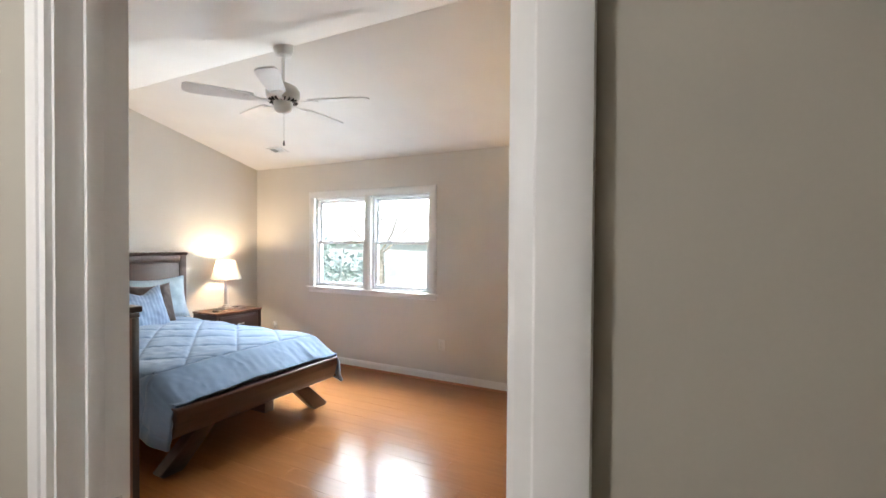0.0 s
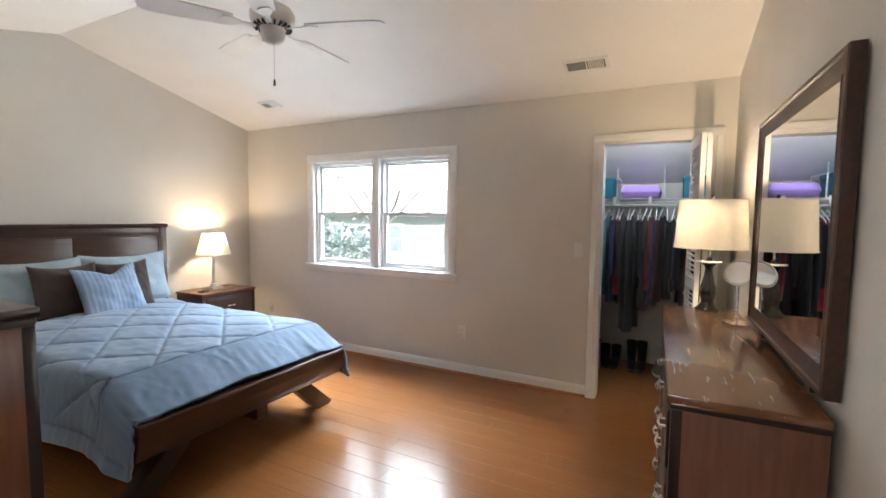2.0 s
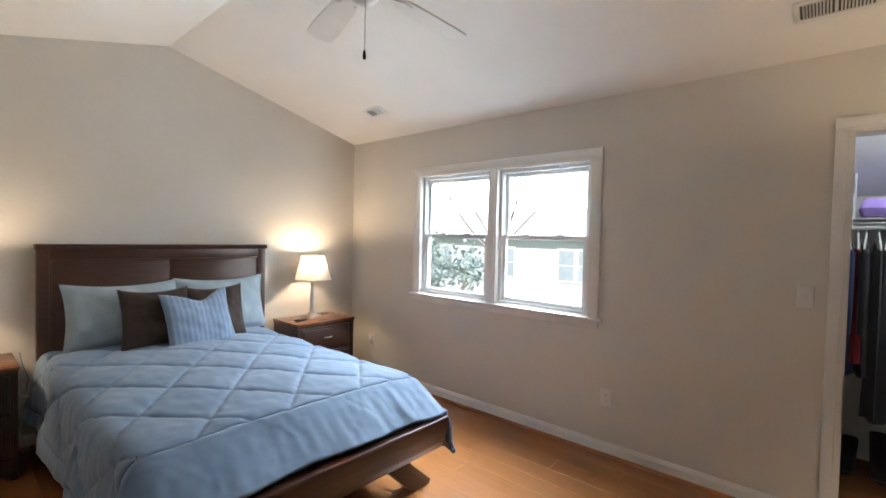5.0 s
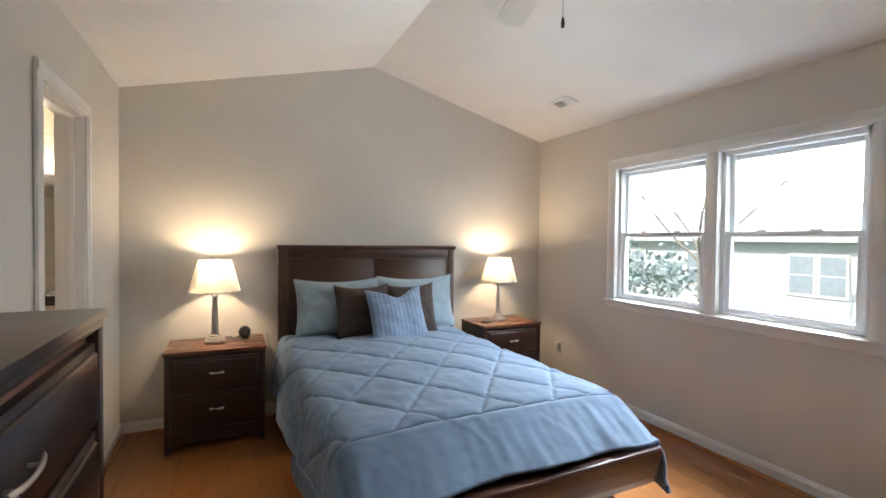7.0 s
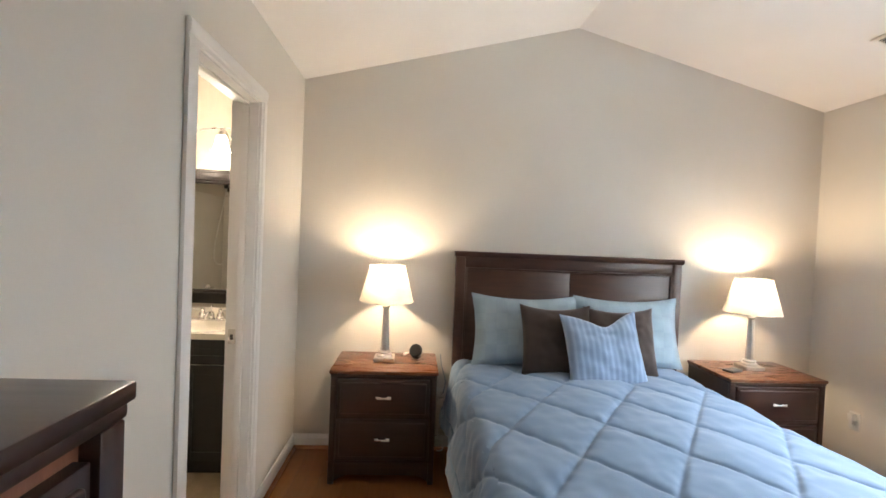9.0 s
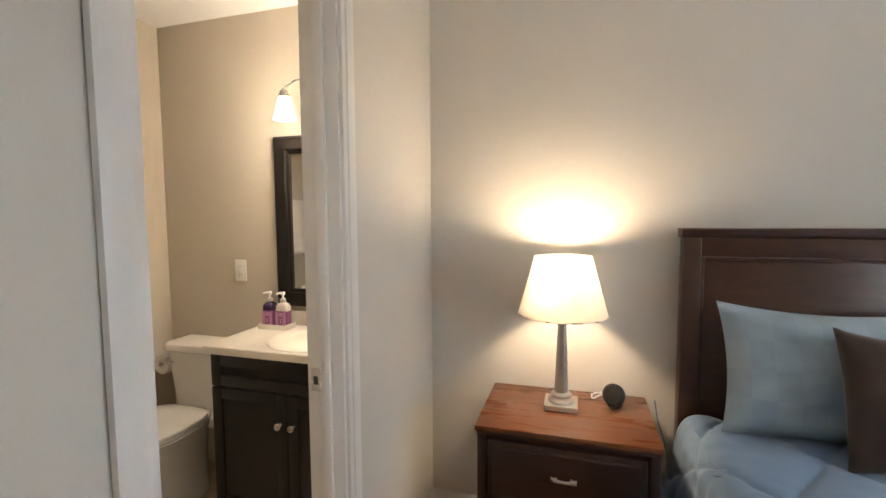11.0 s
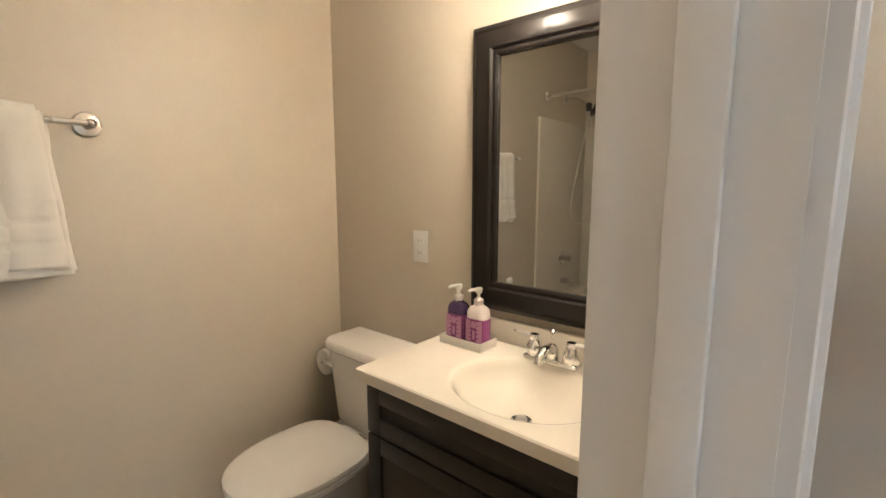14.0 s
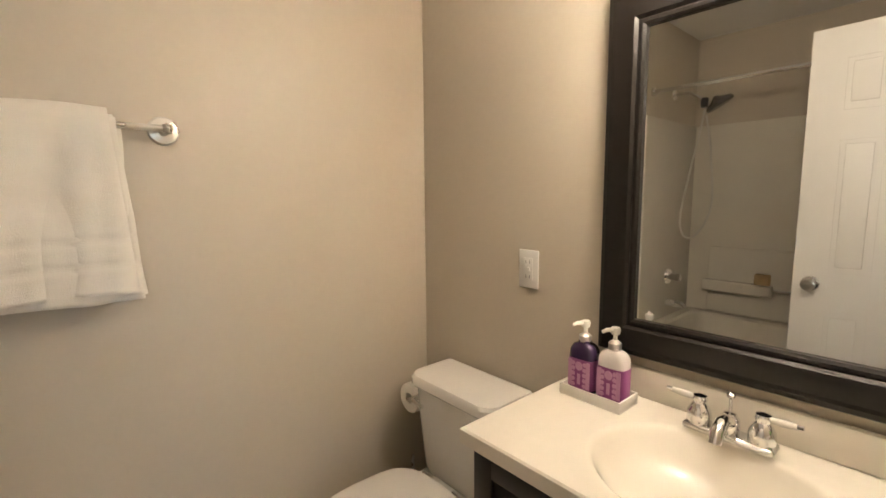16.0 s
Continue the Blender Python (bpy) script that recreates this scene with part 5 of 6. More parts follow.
def vanity_light():
    e = thing("vanity_light", "brushed nickel arched bar light with lit frosted glass shades", "lamp")
    yc, zc = -4.045, 1.985
    part("back_plate", lathe([(0.0, 0), (0.058, 0), (0.06, 0.006), (0.05, 0.016), (0.0, 0.02)], 32, Matrix.Translation((BX, yc, zc)) @ pose(0, 0, 0, 0, 90, 0), cap=False), NICKEL, e)
    part("arm", tube([(BX + 0.01, yc, zc), (0.07, yc, zc + 0.03), (0.15, yc, zc + 0.055)], 0.008), NICKEL, e)
    pts = [(0.15, yc + s * 0.225, zc + 0.055 - 0.055 * s * s) for s in [k / 8 - 1 for k in range(17)]]
    part("bar", tube(pts, 0.006, 10), NICKEL, e)
    for s in (-0.93, 0.0, 0.93):
        y, z = yc + s * 0.225, zc + 0.055 - 0.055 * s * s
        sh = part("socket", lathe([(0.008, 0.0), (0.010, -0.012), (0.020, -0.02), (0.024, -0.04), (0.024, -0.05)], 20, Matrix.Translation((0.15, y, z))), NICKEL, e)
        b = part("glass_shade", lathe([(0.024, -0.045), (0.03, -0.06), (0.036, -0.09), (0.047, -0.13), (0.052, -0.145)], 28, Matrix.Translation((0.15, y, z)), cap=False), FROST, sh, "lit frosted glass bell shade")
        b.visible_shadow = False
    return e


vanity_light()
wall_plate("outlet", "white outlet plate on the bathroom wall", pose(BX, -4.688, 1.11, 0, 0, 90), "gfci")


def dispenser_tray():
    e = thing("tray", "white ceramic tray on the vanity top", "tray", (0.065, -4.396, VZ))
    part("dish", boxes((-0.038, 0.05, -0.080, 0.080, 0, 0.006), bev=0.002), PORCELAIN, e)
    part("rim", boxes((-0.038, -0.033, -0.080, 0.080, 0.004, 0.028), (0.045, 0.05, -0.080, 0.080, 0.004, 0.028), (-0.033, 0.045, -0.080, -0.075, 0.004, 0.028), (-0.033, 0.045, 0.075, 0.080, 0.004, 0.028), bev=0.0015), PORCELAIN, e)


dispenser_tray()
CLEAR = glass_mat("clear_bottle_plastic", (0.95, 0.95, 0.97), 0.05, 1.3)
PURPLE = mat("dark_purple_soap", (0.035, 0.018, 0.06), 0.15, coat=0.4, bump=0)
LOTION = mat("white_lotion", (0.72, 0.68, 0.66), 0.25, coat=0.3, bump=0)
LABEL = mat("purple_paper_label", (0.24, 0.055, 0.20), 0.5, bump=0)
LABEL2 = mat("pink_print", (0.50, 0.25, 0.42), 0.5, bump=0)


def dispenser(y, body, label):
    e = thing("soap_dispenser", label, "bottle", (0.068, y, VZ + 0.0065), group="soap dispensers on the tray")
    e.matrix_basis = e.matrix_basis @ Matrix.Diagonal((0.9, 0.87, 0.97, 1.0))

    def squircle(w, d, z, n=28):
        out = []
        for k in range(n):
            a = 2 * math.pi * k / n
            c, s = math.cos(a), math.sin(a)
            out.append((d * math.copysign(abs(c) ** 0.55, c), w * math.copysign(abs(s) ** 0.55, s), z))
        return out
    b = bmesh.new()
    prof = ((0.037, 0.026, 0.0), (0.040, 0.028, 0.004), (0.040, 0.028, 0.095), (0.038, 0.027, 0.112), (0.030, 0.022, 0.124), (0.016, 0.016, 0.130), (0.015, 0.015, 0.136))
    loops = [[b.verts.new(p) for p in squircle(*q)] for q in prof]
    for p, q in zip(loops, loops[1:]):
        for k in range(28):
            b.faces.new((p[k], p[(k + 1) % 28], q[(k + 1) % 28], q[k]))
    b.faces.new(loops[0][::-1]), b.faces.new(loops[-1])
    part("bottle", b, body, e)
    lab = bmesh.new()
    lo, hi = ([lab.verts.new(p) for p in squircle(0.0408, 0.0288, z)] for z in (0.012, 0.090))
    for k in range(28):
        lab.faces.new((lo[k], lo[(k + 1) % 28], hi[(k + 1) % 28], hi[k]))
    lb = part("label", lab, LABEL, e, "purple printed paper label")
    pr = bmesh.new()
    for yy in (-0.028, 0.028):
        box(pr, 0.0284, 0.0296, yy - 0.006, yy + 0.006, 0.016, 0.086)
        for k in range(5):
            lathe([(0.0, 0), (0.006, 0.0), (0.006, 0.0009), (0.0, 0.001)], 8, Matrix.Translation((0.0291, yy * 0.62, 0.022 + 0.014 * k)) @ pose(0, 0, 0, 0, 90, 0), pr, cap=False)
    lathe([(0.0, 0), (0.0115, 0.0), (0.0115, 0.001), (0.0, 0.0012)], 20, Matrix.Translation((0.0289, 0, 0.072)) @ pose(0, 0, 0, 0, 90, 0), pr, cap=False)
    box(pr, 0.0284, 0.0298, -0.0045, 0.0045, 0.024, 0.052)
    part("print", pr, LABEL2, lb, "pale pink unreadable print")
    part("collar", lathe([(0.016, 0.132), (0.017, 0.134), (0.017, 0.148), (0.010, 0.153), (0.007, 0.155)], 24), NICKEL, e, "silver pump collar")
    part("pump", lathe([(0.0055, 0.15), (0.0055, 0.168), (0.011, 0.170), (0.013, 0.180), (0.011, 0.186), (0.0, 0.187)], 20), WHITEPL, e, "white pump head")
    part("nozzle", tube([(0.004, 0.0, 0.181), (0.025, -0.012, 0.182), (0.036, -0.018, 0.178)], [0.006, 0.005, 0.004], 10), WHITEPL, e)
    return e


dispenser(-4.435, PURPLE, "dark purple soap pump bottle with a purple label")
dispenser(-4.357, LOTION, "white lotion pump bottle with a purple label")


# potted plant and small box
e = thing("potted_plant", "small green leafy plant in a stone-coloured pot on the vanity", "plant", (0.066, -3.782, VZ))
e.matrix_basis = e.matrix_basis @ Matrix.Scale(0.86, 4)
STONE = mat("stone_pot", (0.42, 0.36, 0.27), 0.9, vary=0.2, scale=30, fine=150, bump=0.5)
pot = part("pot", boxes((-0.046, 0.046, -0.046, 0.046, 0, 0.07), bev=0.008, seg=2), STONE, e)
for v in pot.data.vertices:
    k = 0.86 + 0.2 * v.co.z / 0.07
    v.co.x *= k
    v.co.y *= k
part("soil", lathe([(0.0, 0.066), (0.036, 0.0665), (0.036, 0.073), (0.0, 0.076)], 16, cap=False), mat("soil", (0.05, 0.035, 0.02), 1.0, bump=0.6), e)
LEAF = mat("fresh_leaf", (0.20, 0.44, 0.07), 0.45, vary=0.3, scale=30, bump=0.1, rnd=0.35)
STEM = mat("green_stem", (0.06, 0.12, 0.03), 0.6)
leaf_me = None
rl = random.Random(8)
for k in range(44):
    a, lean, hgt = rl.uniform(0, 2 * math.pi), rl.uniform(0.1, 1.0), rl.uniform(0.05, 0.12)
    tip = Vector((math.cos(a) * 0.075 * lean, math.sin(a) * 0.085 * lean, 0.072 + hgt * (1.15 - 0.5 * lean)))
    base_ = Vector((math.cos(a) * 0.02 * lean, math.sin(a) * 0.02 * lean, 0.072))
    mid_ = (tip + base_) / 2 + Vector((0, 0, 0.015))
    part("stem", tube([base_, mid_, tip], 0.0012, 5), STEM, e)
    for q in range(6):
        f = 0.45 + 0.55 * q / 5
        p = base_.lerp(tip, f) + Vector((0, 0, 0.015 * 4 * f * (1 - f)))
        if leaf_me is None:
            b = grid(6, 5, lambda i, j: Vector((0.019 * i, 0.0085 * (2 * j - 1) * math.sin(math.pi * min(1, 0.12 + 0.88 * i)) ** 0.7, 0.004 * (2 * j - 1) ** 2 - 0.007 * i * i)))
            lf = part("leaf", b, LEAF, e, smooth=60)
            leaf_me = lf.data
        else:
            lf = new("leaf", leaf_me)
            lf.parent = e
        s = rl.uniform(0.65, 1.1)
        lf.matrix_basis = Matrix.Translation(p) @ pose(0, 0, 0, rl.uniform(-25, 25), rl.uniform(-55, 15), math.degrees(a) + rl.uniform(-100, 100)) @ Matrix.Scale(s, 4)
e = thing("soap_box", "small beige printed box beside the plant", "box", (0.122, -3.828, VZ), 22)
e.matrix_basis = e.matrix_basis @ Matrix.Scale(0.75, 4)
part("body", boxes((-0.024, 0.024, -0.034, 0.034, 0, 0.052), bev=0.003), STONE, e)
part("band", boxes((0.0238, 0.0248, -0.026, 0.026, 0.008, 0.044)), MARBLE, e, "pale printed panel")


# ---- toilet ----
def toilet():
    e = thing("toilet", "white two-piece toilet with a closed lid", "toilet", (BX + 0.005, -4.842, 0))

    def egg(r, xc, front, back, z, n=40, square=0.9):
        out = []
        for k in range(n):
            a = 2 * math.pi * k / n
            c, s = math.cos(a), math.sin(a)
            x = xc + (front if c > 0 else back) * math.copysign(abs(c) ** (0.9 if c > 0 else square), c)
            out.append(Vector((x, r * math.copysign(abs(s) ** (0.92 if c > 0 else 0.92 * (square / 0.9) ** 0.5), s) * (1 if c > 0 else 1 + 0.25 * c * (0.9 - square)), z)))
        return out

    def stack(loops, cap=True):
        b = bmesh.new()
        vs = [[b.verts.new(p) for p in lp] for lp in loops]
        n = len(vs[0])
        for p, q in zip(vs, vs[1:]):
            for k in range(n):
                b.faces.new((p[k], p[(k + 1) % n], q[(k + 1) % n], q[k]))
        if cap:
            b.faces.new(vs[0][::-1]), b.faces.new(vs[-1])
        return b
    part("bowl", stack([egg(0.115, 0.34, 0.20, 0.19, 0.0), egg(0.112, 0.34, 0.195, 0.19, 0.03), egg(0.10, 0.34, 0.17, 0.19, 0.09), egg(0.105, 0.35, 0.18, 0.20, 0.18), egg(0.14, 0.38, 0.22, 0.22, 0.28), egg(0.172, 0.41, 0.25, 0.25, 0.36), egg(0.180, 0.41, 0.255, 0.26, 0.392), egg(0.174, 0.41, 0.25, 0.255, 0.398)]), PORCELAIN, e)
    part("seat", stack([egg(0.180, 0.425, 0.245, 0.20, 0.398, square=0.4), egg(0.184, 0.425, 0.25, 0.203, 0.404, square=0.4), egg(0.183, 0.425, 0.249, 0.203, 0.412, square=0.4), egg(0.178, 0.425, 0.245, 0.20, 0.415, square=0.4)]), PORCELAIN, e)
    part("lid", stack([egg(0.183, 0.425, 0.25, 0.198, 0.417, square=0.4), egg(0.186, 0.425, 0.253, 0.20, 0.421, square=0.4), egg(0.184, 0.425, 0.251, 0.20, 0.432, square=0.4), egg(0.165, 0.425, 0.232, 0.185, 0.438, square=0.4), egg(0.08, 0.425, 0.12, 0.1, 0.441, square=0.4)]), PORCELAIN, e)
    for y in (-0.07, 0.07):
        part("hinge", tube([(0.222, y - 0.022, 0.425), (0.222, y + 0.022, 0.425)], 0.008, 12), CHROME, e, "chrome lid hinge")
    def rr(w, x0, x1, z, n=10):
        pts = []
        r = 0.045
        for cx, cy, a0 in ((x1 - r, w - r, 0), (x0 + 0.01, w - 0.01, 90), (x0 + 0.01, -w + 0.01, 180), (x1 - r, -w + r, 270)):
            q = r if cx > x0 + 0.02 else 0.01
            for k in range(n):
                a = radians(a0 + 90 * k / (n - 1))
                bulge = 0.018 * (1 - ((cy + q * math.sin(a)) / w) ** 2) if cx > x0 + 0.02 else 0
                pts.append(Vector((cx + q * math.cos(a) + bulge, cy + q * math.sin(a), z)))
        return pts
    part("deck", boxes((0.02, 0.24, -0.16, 0.16, 0.33, 0.392), bev=0.02, seg=3), PORCELAIN, e)
    part("tank", stack([rr(0.15, 0.03, 0.165, 0.39), rr(0.162, 0.025, 0.175, 0.42), rr(0.178, 0.02, 0.185, 0.60), rr(0.184, 0.02, 0.19, 0.700)]), PORCELAIN, e)
    part("tank_lid", stack([rr(0.188, 0.012, 0.198, 0.699), rr(0.194, 0.010, 0.205, 0.706), rr(0.194, 0.010, 0.205, 0.728), rr(0.188, 0.014, 0.199, 0.738), rr(0.15, 0.03, 0.16, 0.740)]), PORCELAIN, e)
    part("flush_lever", tube([(0.17, -0.155, 0.655), (0.21, -0.155, 0.655), (0.216, -0.15, 0.654), (0.216, -0.10, 0.648)], [0.010, 0.009, 0.007, 0.006], 12), CHROME, e, "chrome flush lever")
    part("supply_valve", lathe([(0.018, 0), (0.02, 0.004), (0.008, 0.008), (0.008, 0.05), (0.014, 0.055), (0.014, 0.07), (0.0, 0.072)], 16, Matrix.Translation((0.0, -0.20, 0.17)) @ pose(0, 0, 0, 0, 90, 0)), CHROME, e)
    part("supply_hose", tube(flow([(0.06, -0.20, 0.17), (0.07, -0.21, 0.24), (0.06, -0.17, 0.33), (0.07, -0.12, 0.40)]), 0.006, 8), NICKEL, e)
    return e


toilet()
e = thing("toilet_paper_holder", "paper roll on a chrome wall holder beside the toilet", "toilet paper", (0.075, BY, 0.60))
part("plate", lathe([(0.0, 0), (0.022, 0), (0.022, 0.006), (0.0, 0.01)], 20, pose(-0.075, 0, 0.0, -90, 0, 0), cap=False), CHROME, e)
part("arm", tube([(-0.075, 0.005, 0), (-0.075, 0.075, 0), (-0.06, 0.085, 0), (0.06, 0.085, 0)], 0.006), CHROME, e, "chrome bent arm")
part("roll", lathe([(0.02, -0.05), (0.052, -0.05), (0.054, -0.047), (0.054, 0.047), (0.052, 0.05), (0.02, 0.05), (0.02, -0.05)], 28, pose(0, 0.085, 0, 0, 90, 0), cap=False), mat("tissue_paper", (0.8, 0.77, 0.72), 0.95, fine=200, bump=0.4), e, "white paper roll")
e = thing("toilet_brush", "small brush holder on the floor behind the toilet", "brush", (0.10, -5.12, 0.002))
part("pot", lathe([(0.0, 0.0), (0.045, 0.0), (0.05, 0.02), (0.045, 0.12), (0.03, 0.13), (0.0, 0.13)], 24, cap=False), WHITEPL, e)
part("handle", tube([(0, 0, 0.13), (0, 0, 0.36)], [0.008, 0.006], 10), NICKEL, e)


# ---- towel bar and towel ----
e = thing("towel_bar", "chrome towel bar on round wall plates", "towel bar", (0, BY, 1.50))
for x in (0.815, 1.42):
    part("plate", lathe([(0.0, 0), (0.034, 0), (0.036, 0.004), (0.032, 0.009), (0.014, 0.012), (0.010, 0.016), (0.010, 0.05), (0.0, 0.052)], 32, Matrix.Translation((x, 0, 0)) @ pose(0, 0, 0, -90, 0, 0), cap=False), NICKEL, e)
    part("ball", lathe([(0.0, -0.014), (0.010, -0.010), (0.014, 0), (0.010, 0.010), (0.0, 0.014)], 18, Matrix.Translation((x, 0.058, 0)), cap=False), NICKEL, e)
part("bar", tube([(0.815, 0.058, 0), (1.42, 0.058, 0)], 0.008, 14), NICKEL, e)


def towel():
    x0, x1, yb, zt = 0.925, 1.30, BY + 0.058, 1.50
    e = thing("towel", "white terry towel folded over the towel bar", "towel", (0, 0, 0))

    def sheet(front, back, r, xa, xb, seed):
        def at(i, j):
            L = front + back + math.pi * r
            s = j * L
            x = xa + (xb - xa) * i
            if s < front:
                y, z = yb + r, zt - (front - s)
                k = (front - s) / front
            elif s < front + math.pi * r:
                a = (s - front) / r
                y, z, k = yb + r * math.cos(a), zt + r * math.sin(a), 0
            else:
                y, z = yb - r, zt - (s - front - math.pi * r)
                k = 0.3
            flare = 0.035 * k * (0.5 - i) * 2
            wob = 0.010 * noise.noise((i * 4 + seed, s * 4, 0)) + (0.008 * math.sin(i * 15 + seed + 2 * s) + 0.005 * math.sin(i * 34 + 5 * s)) * k ** 0.6
            bandz = 0.006 if front - s > 0 and 0.0 < (front - s - 0.255) % 0.062 < 0.008 and 0.25 < front - s < 0.33 else 0.0
            return Vector((x - flare * 0.8 + 0.004 * noise.noise((s * 9, seed, 1)), y + wob * (1 if s < front else 0.3) - bandz, z + 0.004 * math.sin(i * 7 + seed)))
        return grid(40, 90, at)
    for k, (f, bk, r, dx) in enumerate(((0.385, 0.36, 0.032, 0.008), (0.402, 0.37, 0.021, -0.004), (0.398, 0.36, 0.011, -0.008))):
        ob = part("layer", sheet(f, bk, r, x0 + dx, x1, k * 3.7), TOWEL, e, smooth=70)
        so = ob.modifiers.new("thickness", "SOLIDIFY")
        so.thickness, so.offset = 0.007, 0
    return e


towel()


# ---- tub and shower ----
TX0, TX1, TY0, TY1 = 1.80, 2.60, BY, SYB
e = thing("bathtub", "cream acrylic bathtub with a moulded wall surround", "bathtub")
b = bmesh.new()
def rrect(ins, z, rad, n=6):
    pts = []
    a0, a1, c0, c1 = TX0 + ins, TX1 - 0.02 - ins, TY0 + 0.02 + ins, TY1 - 0.02 - ins
    for cx, cy, st in ((a1 - rad, c1 - rad, 0), (a0 + rad, c1 - rad, 90), (a0 + rad, c0 + rad, 180), (a1 - rad, c0 + rad, 270)):
        for k in range(n):
            t = radians(st + 90 * k / (n - 1))
            pts.append((cx + rad * math.cos(t), cy + rad * math.sin(t), z))
    return pts
lp = [[b.verts.new(p) for p in rrect(i, z, r)] for i, z, r in ((0, 0, 0.01), (0, 0.44, 0.01), (0.01, 0.455, 0.015), (0.07, 0.455, 0.06), (0.085, 0.44, 0.07), (0.12, 0.2, 0.1), (0.17, 0.10, 0.12))]
for p, q in zip(lp, lp[1:]):
    for k in range(24):
        b.faces.new((p[k], p[(k + 1) % 24], q[(k + 1) % 24], q[k]))
b.faces.new(lp[-1]), b.faces.new(lp[0][::-1])
part("tub", b, TUBWHITE, e)
part("surround_panel", boxes((TX1 - 0.018, TX1, TY0, TY1, 0.45, 1.82), bev=0.006), TUBWHITE, e)
part("surround_panel", boxes((TX0 - 0.03, TX1 - 0.018, TY0, TY0 + 0.018, 0.0, 1.82), bev=0.006), TUBWHITE, e)
part("surround_panel", boxes((TX0 - 0.03, TX1 - 0.018, TY1 - 0.018, TY1, 0.0, 1.82), bev=0.006), TUBWHITE, e)
part("surround_ledge", boxes((TX1 - 0.045, TX1 - 0.016, TY0 + 0.16, TY1 - 0.1, 0.46, 0.94), bev=0.012, seg=3), TUBWHITE, e)
part("soap_shelf", boxes((TX1 - 0.105, TX1 - 0.04, TY0 + 0.14, -4.62, 0.62, 0.70), bev=0.012, seg=3), TUBWHITE, e)
part("grab_bar", tube([(TX1 - 0.085, -4.63, 0.67), (TX1 - 0.085, -4.20, 0.67), (TX1 - 0.04, -4.19, 0.67)], 0.010), CHROME, e, "chrome grab bar")
e = thing("sponge", "tan sponge on the tub shelf", "sponge", (TX1 - 0.075, -4.68, 0.70))
part("body", boxes((-0.025, 0.025, -0.045, 0.045, 0.0, 0.075), bev=0.01, seg=3), mat("tan_sponge", (0.42, 0.30, 0.16), 0.95, vary=0.3, fine=160, bump=1.0), e)
e = thing("shower", "chrome shower head with a hand-held hose on the tub wall", "shower", (2.20, BY + 0.018, 0))
part("wall_flange", lathe([(0.0, 0), (0.034, 0), (0.03, 0.008), (0.0, 0.012)], 24, Matrix.Translation((0, -0.016, 2.0)) @ pose(0, 0, 0, -90, 0, 0), cap=False), CHROME, e)
part("arm", tube([(0, 0, 2.0), (0, 0.08, 2.0), (0, 0.14, 1.96), (0, 0.17, 1.93)], 0.010), CHROME, e)
part("diverter", lathe([(0.0, -0.03), (0.02, -0.03), (0.024, 0), (0.02, 0.03), (0.0, 0.03)], 18, Matrix.Translation((0, 0.175, 1.92)), cap=False), BLACKPL, e)
part("head", lathe([(0.012, 0.06), (0.035, 0.040), (0.078, 0.020), (0.086, 0.0), (0.078, -0.010), (0.0, -0.012)], 28, Matrix.Translation((-0.01, 0.27, 1.895)) @ pose(0, 0, 0, 30, -14, 0)), mat("dark_chrome", (0.30, 0.30, 0.30), 0.18, 1.0, bump=0), e)
part("hose", tube(flow([(0.0, 0.18, 1.88), (0.0, 0.16, 1.75), (-0.01, 0.10, 1.4), (-0.02, 0.07, 1.15), (0.0, 0.10, 1.03), (0.03, 0.17, 1.06), (0.04, 0.24, 1.25), (0.03, 0.22, 1.6), (0.0, 0.19, 1.84)]), 0.0065, 10), mat("pale_grey_hose", (0.62, 0.60, 0.56), 0.35, bump=0), e)
part("valve", lathe([(0.0, 0), (0.055, 0), (0.05, 0.01), (0.022, 0.016), (0.02, 0.05), (0.026, 0.055), (0.024, 0.085), (0.0, 0.09)], 28, Matrix.Translation((0, 0, 0.74)) @ pose(0, 0, 0, -90, 0, 0), cap=False), CHROME, e)
part("tub_spout", tube([(0, 0, 0.55), (0, 0.10, 0.55), (0, 0.125, 0.53)], [0.024, 0.022, 0.018], 16), CHROME, e)
e = thing("shower_rod", "chrome shower curtain rod across the tub", "rod")
part("bar", tube([(1.83, TY0 + 0.02, 1.965), (1.83, TY1 - 0.02, 1.965)], 0.0125, 14), CHROME, e)
for y in (TY0 + 0.0185, TY1 - 0.03):
    part("flange", tube([(1.83, y, 1.965), (1.83, y + 0.012, 1.965)], 0.026, 20), CHROME, e)
e = thing("exhaust_vent", "white square exhaust grille in the bathroom ceiling", "vent", (0.95, -4.75, 2.438))
part("frame", boxes((-0.12, 0.12, -0.12, 0.12, -0.012, 0), bev=0.004), FANWHITE, e)
for k in range(9):
    part("slat", boxes((-0.1, 0.1, -0.096 + 0.024 * k - 0.006, -0.096 + 0.024 * k + 0.006, -0.016, -0.012), bev=0.001), FANWHITE, e)


# ---- outside the window ----
GZ = -3.0
HAZE = bpy.data.materials.new("bright_haze")
HAZE.use_nodes = True
hz_ = HAZE.node_tree.nodes["Principled BSDF"]
hz_.inputs["Base Color"].default_value = (0.8, 0.85, 0.9, 1)
hz_.inputs["Emission Color"].default_value = (0.90, 0.95, 1.0, 1)
hz_.inputs["Emission Strength"].default_value = 6.0
structure("backdrop", boxes((-160, 160, 90, 90.5, GZ, 70)), HAZE, "bright hazy sky in the distance", "sky")
GRASS = mat("lawn", (0.07, 0.10, 0.03), 0.95, vary=0.3, scale=0.6, fine=8, bump=0.3)
structure("ground", boxes((-160, 160, -150, 150, GZ - 0.2, GZ)), GRASS, "lawn outside the house", "ground")
